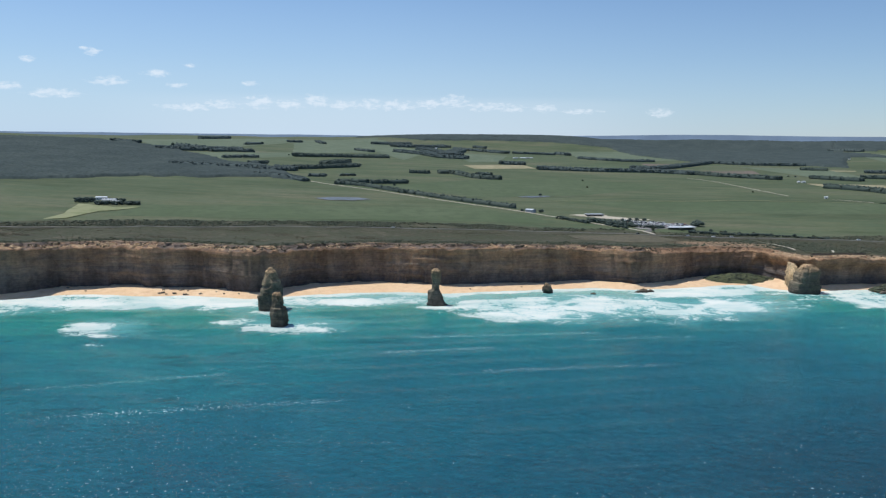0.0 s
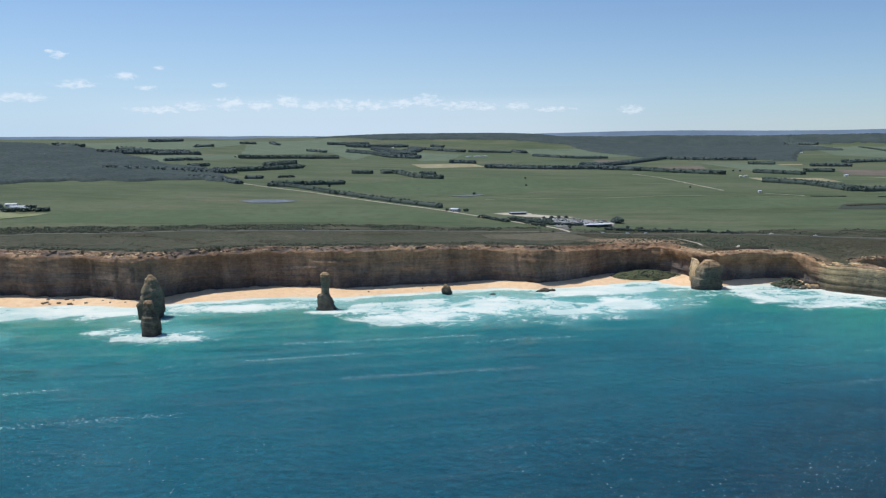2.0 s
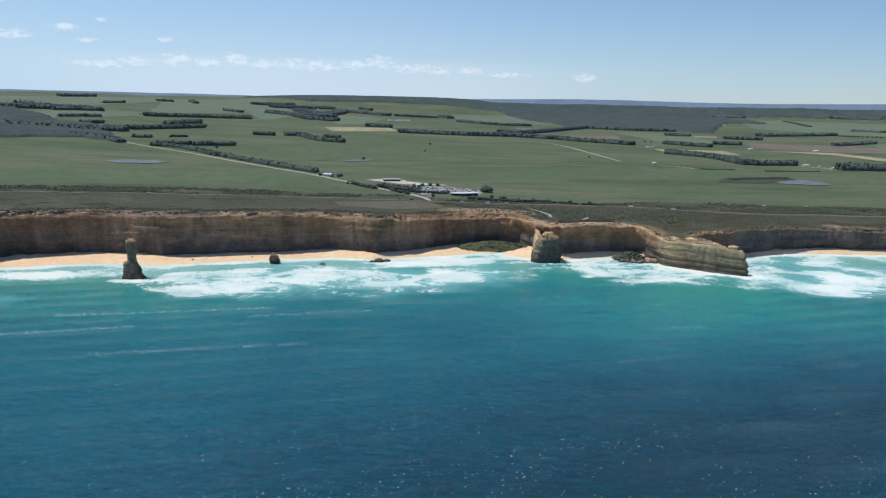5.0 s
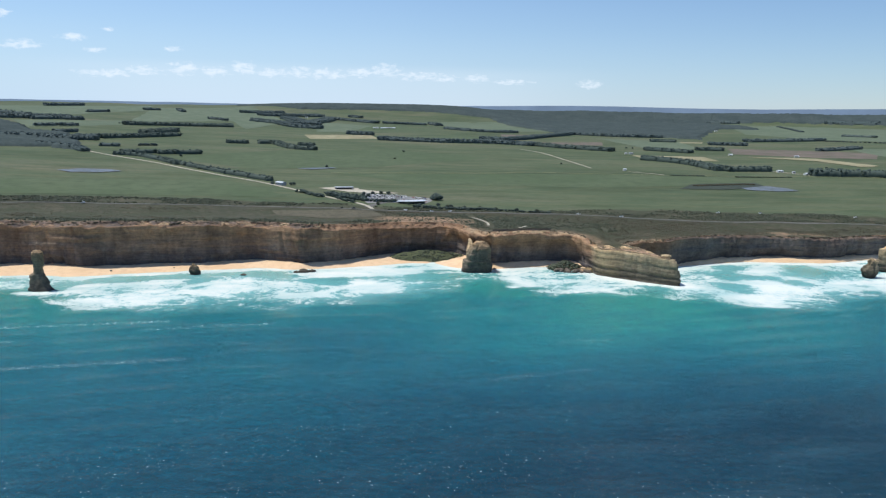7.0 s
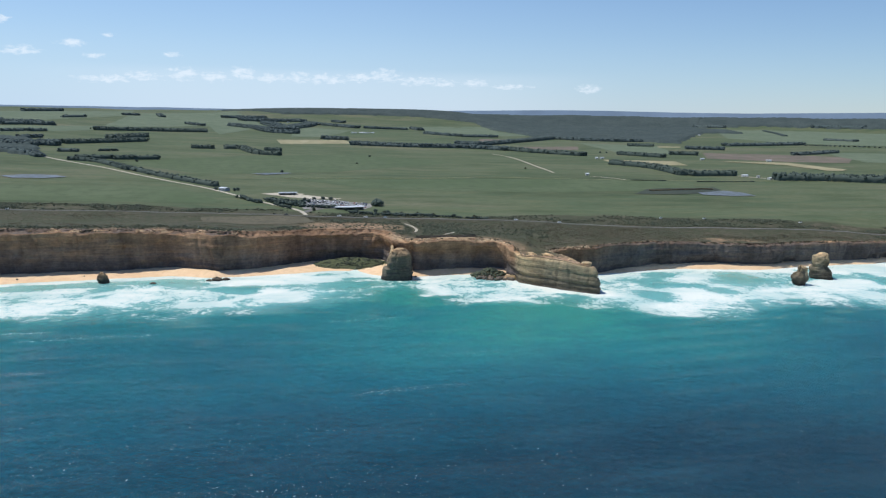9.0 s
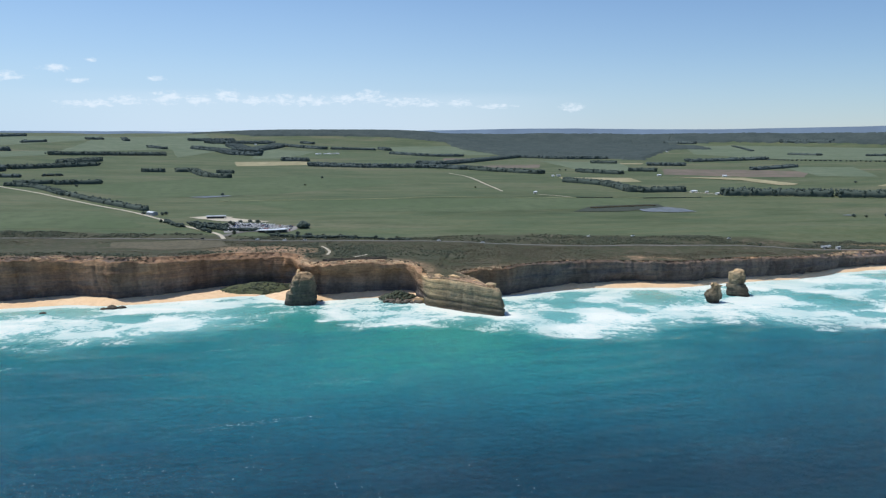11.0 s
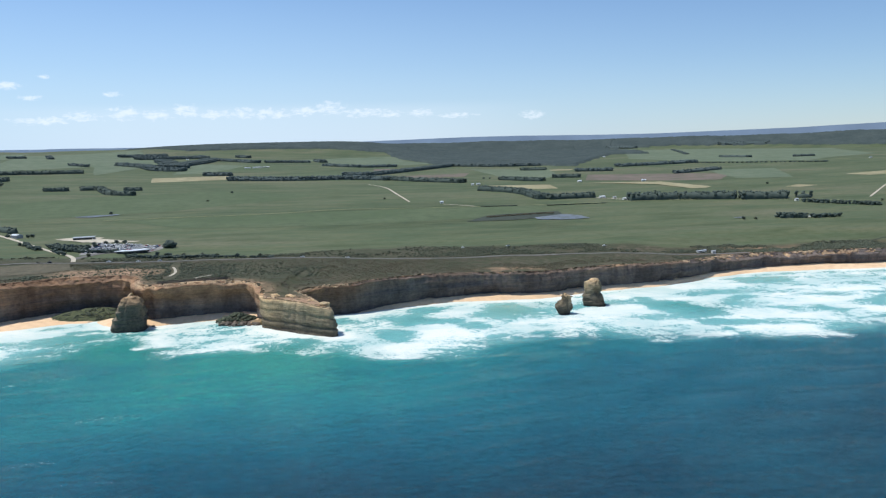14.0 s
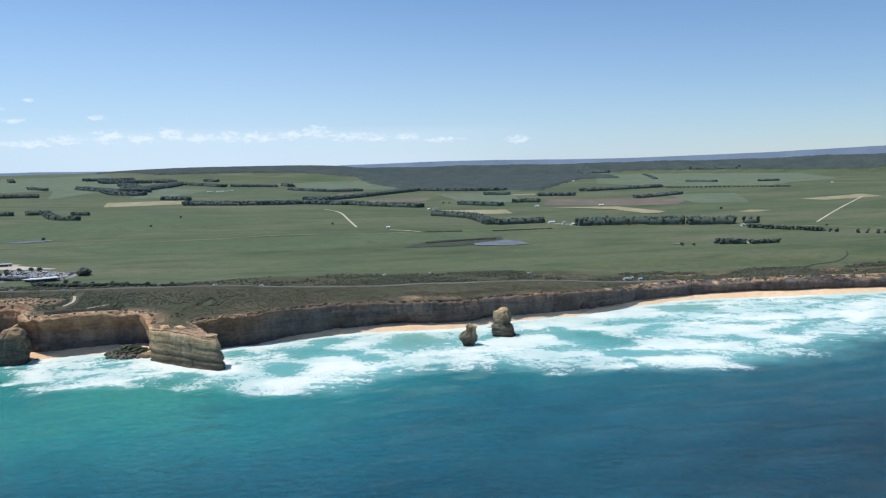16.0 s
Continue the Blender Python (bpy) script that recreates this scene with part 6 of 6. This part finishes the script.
def house(x, y, w, d, wall_h, roof_h, wall_mat, roof_mat, turn, label, name="farmhouse", category="house", group=""):
    base = new(name)
    base.matrix_basis = pose(x, y, ground(x, y), 0, 0, turn)
    bm = box(-w / 2, w / 2, -d / 2, d / 2, -0.6, wall_h)
    for sx_ in (-1, 1):          # gable ends
        tri = [bm.verts.new((sx_ * w / 2, -d / 2, wall_h)), bm.verts.new((sx_ * w / 2, d / 2, wall_h)), bm.verts.new((sx_ * w / 2, 0, wall_h + roof_h * d / (d + 0.8)))]
        bm.faces.new(tri if sx_ > 0 else tri[::-1])
    part("wall", bm, wall_mat, base)
    part("roof", gable(w, d, wall_h + 0.02, roof_h), roof_mat, base)
    part("door", box(-0.5, 0.5, -d / 2 - 0.05, -d / 2 + 0.05, 0.05, 2.05), DARK_CLAD, base)
    for k in (-0.32, 0.28):
        pane = part("window", box(k * w - 0.7, k * w + 0.7, -d / 2 - 0.04, -d / 2 + 0.06, 0.9, 2.0), WINDOW, base)
        part("window_sill", box(k * w - 0.8, k * w + 0.8, -d / 2 - 0.14, -d / 2 + 0.02, 0.82, 0.896), wall_mat, pane)
    return tagged(base, label, category, group)


house(-490, 1088, 15, 7, 3.2, 1.3, WHITE_PAINT, PALE_STEEL, 8, "long white farm shed with pale metal roof", "farm_shed", "shed")
house(-468, 1062, 18, 10, 3.0, 2.2, WHITE_PAINT, GREY_STEEL, 12, "low farmhouse with grey roof among trees")
house(-452, 1048, 9, 7, 2.8, 1.8, WHITE_PAINT, GREY_STEEL, 20, "small outbuilding with grey roof among trees", "outbuilding", "shed")
house(132, 1131, 14, 8, 3.6, 1.2, GREY_STEEL, PALE_STEEL, -42, "farm shed with pale metal roof beside a windbreak", "farm_shed", "shed")
HOUSES_NEAR = [(272, 2826, 22, 0), (290, 2836, 14, 20), (303, 2852, 26, -8), (322, 2866, 16, 14), (335, 2880, 18, 0), (262, 2818, 12, 30), (312, 2842, 12, 10), (1051, 1460, 20, 10), (1075, 1408, 16, 24), (1068, 1440, 9, 0), (1155, 1888, 16, 6), (1303, 1842, 18, -10), (901, 1896, 16, 12), (885, 1888, 10, 0)]
HOUSES_FAR = [(742, 1464, 10, 0), (1206, 1054, 10, 8), (-430, 1640, 14, 10), (-408, 1648, 16, 0), (-520, 1775, 12, 5), (-560, 1768, 12, -10), (720, 2150, 12, 0), (1324, 1264, 10, 15), (-860, 2080, 14, 8), (-930, 2100, 20, 0), (30, 3300, 18, 10), (-30, 3420, 16, -5), (2240, 2590, 14, 8), (2286, 2307, 12, 0), (1760, 3300, 16, 0)]
for k, (x, y, w, turn) in enumerate(HOUSES_NEAR + HOUSES_FAR):
    w *= 0.58
    house(x, y, w, w * 0.4 + 2, 2.6, 1.4, WHITE_PAINT, PALE_STEEL if k % 3 else GREY_STEEL, turn, "white farm building with pale roof on distant farmland", "farm_building", "farm building", "distant farm buildings")

centre = new("service_building")
centre.matrix_basis = pose(222, 1103, ground(222, 1103), 0, 0, 10)
part("wall", box(-12, 12, -6, 6, -0.6, 2.7), DARK_CLAD, centre)
part("roof", box(-13, 13, -7, 7, 2.72, 3.2, 0.12), GREY_STEEL, centre)
for k in range(5):
    part("window", box(-11 + k * 4.6, -8.2 + k * 4.6, -6.05, -5.95, 0.9, 2.3), WINDOW, centre)
part("door", box(10.2, 11.4, -6.06, -5.95, 0.05, 2.1), WHITE_PAINT, centre)
tagged(centre, "dark flat-roofed service building on a pale gravel yard", "building")
drape("gravel_yard", [(186, 1107), (204, 1118), (243, 1115), (241, 1104), (285, 1076), (262, 1066), (228, 1074), (213, 1089), (199, 1096)], GRAVEL, "pale gravel yard round a building", "yard", 0.4, 8)
drape("gravel_yard", [(228, 1076), (292, 1066), (296, 1074), (232, 1086)], GRAVEL, "pale gravel strip behind the car park", "yard", 0.4, 8)

# curved visitor building: dark walls under a pale sweeping roof
visitor = new("visitor_centre")
visitor.matrix_basis = pose(311, 1010, ground(311, 975), 0, 0, 0)


def arc_slab(r0, r1, z0, z1, a0, a1, tilt=0.0, n=22):
    bm = bmesh.new()
    rings = []
    for k in range(n + 1):
        u = k / n
        a = radians(a0 + (a1 - a0) * u)
        lift = tilt * u
        rings.append([bm.verts.new((r * math.cos(a), r * math.sin(a), z + lift)) for r, z in ((r0, z0), (r1, z0), (r1, z1), (r0, z1))])
    for p, q in zip(rings, rings[1:]):
        for i in range(4):
            bm.faces.new((p[i], p[(i + 1) % 4], q[(i + 1) % 4], q[i]))
    bm.faces.new(rings[0][::-1])
    bm.faces.new(rings[-1])
    return bm


part("wall", arc_slab(30, 38, -2.0, 2.6, -118, -66), DARK_CLAD, visitor, "dark curved wall")
part("roof", arc_slab(28, 41, 2.65, 3.1, -120, -64, 1.2), PALE_STEEL, visitor, "pale curved sloping roof")
for k in range(8):
    part("window", arc_slab(37.95, 38.1, 0.4, 2.2, -115 + k * 6, -111 + k * 6, n=3), WINDOW, visitor)
tagged(visitor, "curved visitor building with pale sweeping roof", "building")

WORN_SEAL = two_scale("worn_car_park_seal", (0.26, 0.25, 0.23), (0.34, 0.325, 0.30), (0.21, 0.20, 0.19), 14, 3, 0.95, spec=0.05)
drape("car_park", [(246, 1064), (290, 1048), (335, 1028), (338, 1004), (328, 978), (296, 984), (268, 976), (256, 968), (248, 1000)], WORN_SEAL, "grey asphalt car park full of cars", "car park", 0.35, 8)
ribbon("access_road", [(256, 940), (262, 956), (272, 972), (280, 990)], 9, ASPHALT, "grey access road to the car park", "road", 0.5)


# ---- cars ----
RIM_STEEL = two_scale("wheel_rim_steel", (0.42, 0.43, 0.44), (0.50, 0.51, 0.52), (0.30, 0.30, 0.31), 0.4, 0.1, 0.4)


def car(paint, seed, length=4.3, roof=1.48, van=False):
    base = new("car")
    bm = bmesh.new()
    hw, hl = 0.88, length / 2
    prof = [(-hl, 0.32), (-hl, 0.82), (-hl * 0.93, 0.96), (-hl * 0.42, 1.0), (hl * 0.9, 0.94), (hl, 0.78), (hl, 0.32)]
    left = [bm.verts.new((x, -hw, z)) for x, z in prof]
    right = [bm.verts.new((x, hw, z)) for x, z in prof]
    bm.faces.new(left)
    bm.faces.new(right[::-1])
    for i in range(len(prof)):
        j = (i + 1) % len(prof)
        bm.faces.new((left[j], left[i], right[i], right[j]))
    bmesh.ops.bevel(bm, geom=bm.edges[:], offset=0.06, segments=1, affect="EDGES")
    part("body", bm, paint, base)
    bm = bmesh.new()
    x0, x1, x2, x3 = (-hl * 0.55, -hl * 0.22, hl * 0.62, hl * 0.86) if not van else (-hl * 0.8, -hl * 0.62, hl * 0.9, hl * 0.95)
    vs = [bm.verts.new(p) for p in ((x0, -hw * 0.94, 0.95), (x3, -hw * 0.94, 0.93), (x3, hw * 0.94, 0.93), (x0, hw * 0.94, 0.95), (x1, -hw * 0.76, roof), (x2, -hw * 0.76, roof), (x2, hw * 0.76, roof), (x1, hw * 0.76, roof))]
    for f in ((0, 1, 5, 4), (1, 2, 6, 5), (2, 3, 7, 6), (3, 0, 4, 7), (4, 5, 6, 7)):
        bm.faces.new([vs[i] for i in f])
    part("cabin_glass", bm, WINDOW, base)
    part("roof_panel", box(x1 + 0.02, x2 - 0.02, -hw * 0.75, hw * 0.75, roof - 0.01, roof + 0.05, 0.02), paint, base)
    for wx in (-hl * 0.62, hl * 0.62):
        for wy in (-hw + 0.08, hw - 0.08):
            bm = bmesh.new()
            bmesh.ops.create_cone(bm, cap_ends=True, segments=12, radius1=0.32, radius2=0.32, depth=0.22, matrix=Matrix.Translation((wx, wy, 0.32)) @ Matrix.Rotation(math.pi / 2, 4, "X"))
            wheel = part("wheel", bm, RUBBER, base)
            bm = bmesh.new()
            bmesh.ops.create_cone(bm, cap_ends=True, segments=10, radius1=0.2, radius2=0.2, depth=0.26, matrix=Matrix.Translation((wx, wy, 0.32)) @ Matrix.Rotation(math.pi / 2, 4, "X"))
            part("rim", bm, RIM_STEEL, wheel, "grey metal rim")
    return base


def paint(name, c, rough=0.5):
    m, t, b, pos = material(name, rough, 0.3)
    n = noise_node(t, pos, 0.8, 3)
    link(t, ramp_node(t, n, [(0.3, tuple(v * 0.92 for v in c)), (0.7, c)]), b.inputs["Base Color"])
    return m


PAINTS = [("white", (0.86, 0.86, 0.84)), ("silver", (0.62, 0.63, 0.63)), ("black", (0.03, 0.03, 0.035)), ("blue", (0.05, 0.10, 0.22)), ("red", (0.32, 0.03, 0.03)), ("grey", (0.22, 0.23, 0.24))]
fleet = []
for k, (word, c) in enumerate(PAINTS):
    one = car(paint(word + "_car_paint", c), k)
    tagged(one, word + " parked car on grey asphalt", "car", "parked cars")
    fleet.append(one)
van_ = car(paint("white_van_paint", (0.82, 0.82, 0.80)), 9, 6.4, 2.7, True)
tagged(van_, "white camper van parked on grey asphalt", "van", "parked cars")
fleet.append(van_)
used = set()
slots = []
for row in range(9):
    for k in range(25):
        x, y = 254 + k * 3.1 + row * 0.3, 986 + row * 8.6 + (0.0 if row % 2 else 2.4) - 0.05 * k * 3.1
        if inside(x, y, [(250, 1062), (290, 1046), (333, 1026), (335, 1006), (326, 982), (296, 988), (268, 980), (254, 990)]):
            slots.append((x, y, row))
r5 = np.random.default_rng(12)
for x, y, row in slots:
    if r5.random() < 0.12:
        continue
    f = int(r5.choice(7, p=[0.44, 0.22, 0.08, 0.06, 0.05, 0.08, 0.07]))
    m = pose(x + r5.normal(0, 0.15), y + r5.normal(0, 0.3), ground(x, y) + 0.36, 0, 0, (90 if row % 2 else 270) + r5.normal(0, 2))
    if f in used:
        copy_thing(fleet[f], m)
    else:
        fleet[f].matrix_basis = m
        used.add(f)
ON_ROAD = [(330, 911, 0), (352, 909, 1), (501, 902, 0), (549, 892, 0), (-60, 921, 0), (240, 921, 2), (300, 916, 0)]
for x, y, f in ON_ROAD:
    o = copy_thing(fleet[f], pose(x, road_y(x) + 1.5, ground(x, road_y(x)) + 0.62, 0, 0, -7))
    tagged(o, ("white" if f in (0, 6) else "dark") + " vehicle driving on the coast road", "car", "cars on the road")
# added cars stand in for small white things of unknown kind
for x, y in ((681, 927), (733, 923), (840, 899)):
    o = copy_thing(fleet[0], pose(x, y, ground(x, y) + 0.7, 0, 0, 12))
    tagged(o, "white car standing in for an unidentified white object in the heath", "car", "cars in the heath")

# ---- lookout boardwalk on the headland ----
TIMBER = two_scale("weathered_timber", (0.085, 0.075, 0.065), (0.13, 0.11, 0.095), (0.06, 0.055, 0.05), 3, 0.4)
walkway = new("lookout_boardwalk")
lx0, lx1 = 379.0, 438.0
wz = max(ground(x, np.interp(x, EDGE[:, 0], EDGE[:, 1]) + 6) for x in np.linspace(lx0, lx1, 20)) + 0.4
walkway.matrix_basis = pose(lx0, float(np.interp(lx0, EDGE[:, 0], EDGE[:, 1])) + 5, wz)
slope_y = float(np.interp(lx1, EDGE[:, 0], EDGE[:, 1]) - np.interp(lx0, EDGE[:, 0], EDGE[:, 1]))
length_w = lx1 - lx0


def slanted(w0, w1, z0, z1, x0=0.0, x1=None):
    bm = box(x0, length_w if x1 is None else x1, w0, w1, z0, z1)
    for v in bm.verts:
        v.co.y += slope_y * v.co.x / length_w
    return bm


part("deck", slanted(-1.1, 1.1, -0.18, 0.0), TIMBER, walkway)
for w in (-1.1, 1.02):
    part("hand_rail", slanted(w, w + 0.10, 1.0, 1.16), TIMBER, walkway)
    for z_ in (0.12, 0.42, 0.72):
        part("mid_rail", slanted(w, w + 0.06, z_, z_ + 0.14), TIMBER, walkway)
part("bearer", slanted(-1.0, -0.8, -0.6, -0.184), TIMBER, walkway)
for k in range(22):
    for w in (-1.1, 1.02):
        part("post", slanted(w, w + 0.1, -2.2, 1.1, k * length_w / 21 - 0.05, k * length_w / 21 + 0.05), TIMBER, walkway)
tagged(walkway, "dark timber lookout boardwalk with railings near the cliff edge", "boardwalk")

# ---- helicopter base buildings near the eastern cliff ----
for k, (x, y, w, turn) in enumerate(((944, 876, 6, 10), (952, 880, 4, 30), (960, 874, 4, 0))):
    house(x, y, w, 4, 2.2, 0.8, WHITE_PAINT, GREY_STEEL, turn, "small white building beside the coast road", "hut", "hut", "roadside huts")
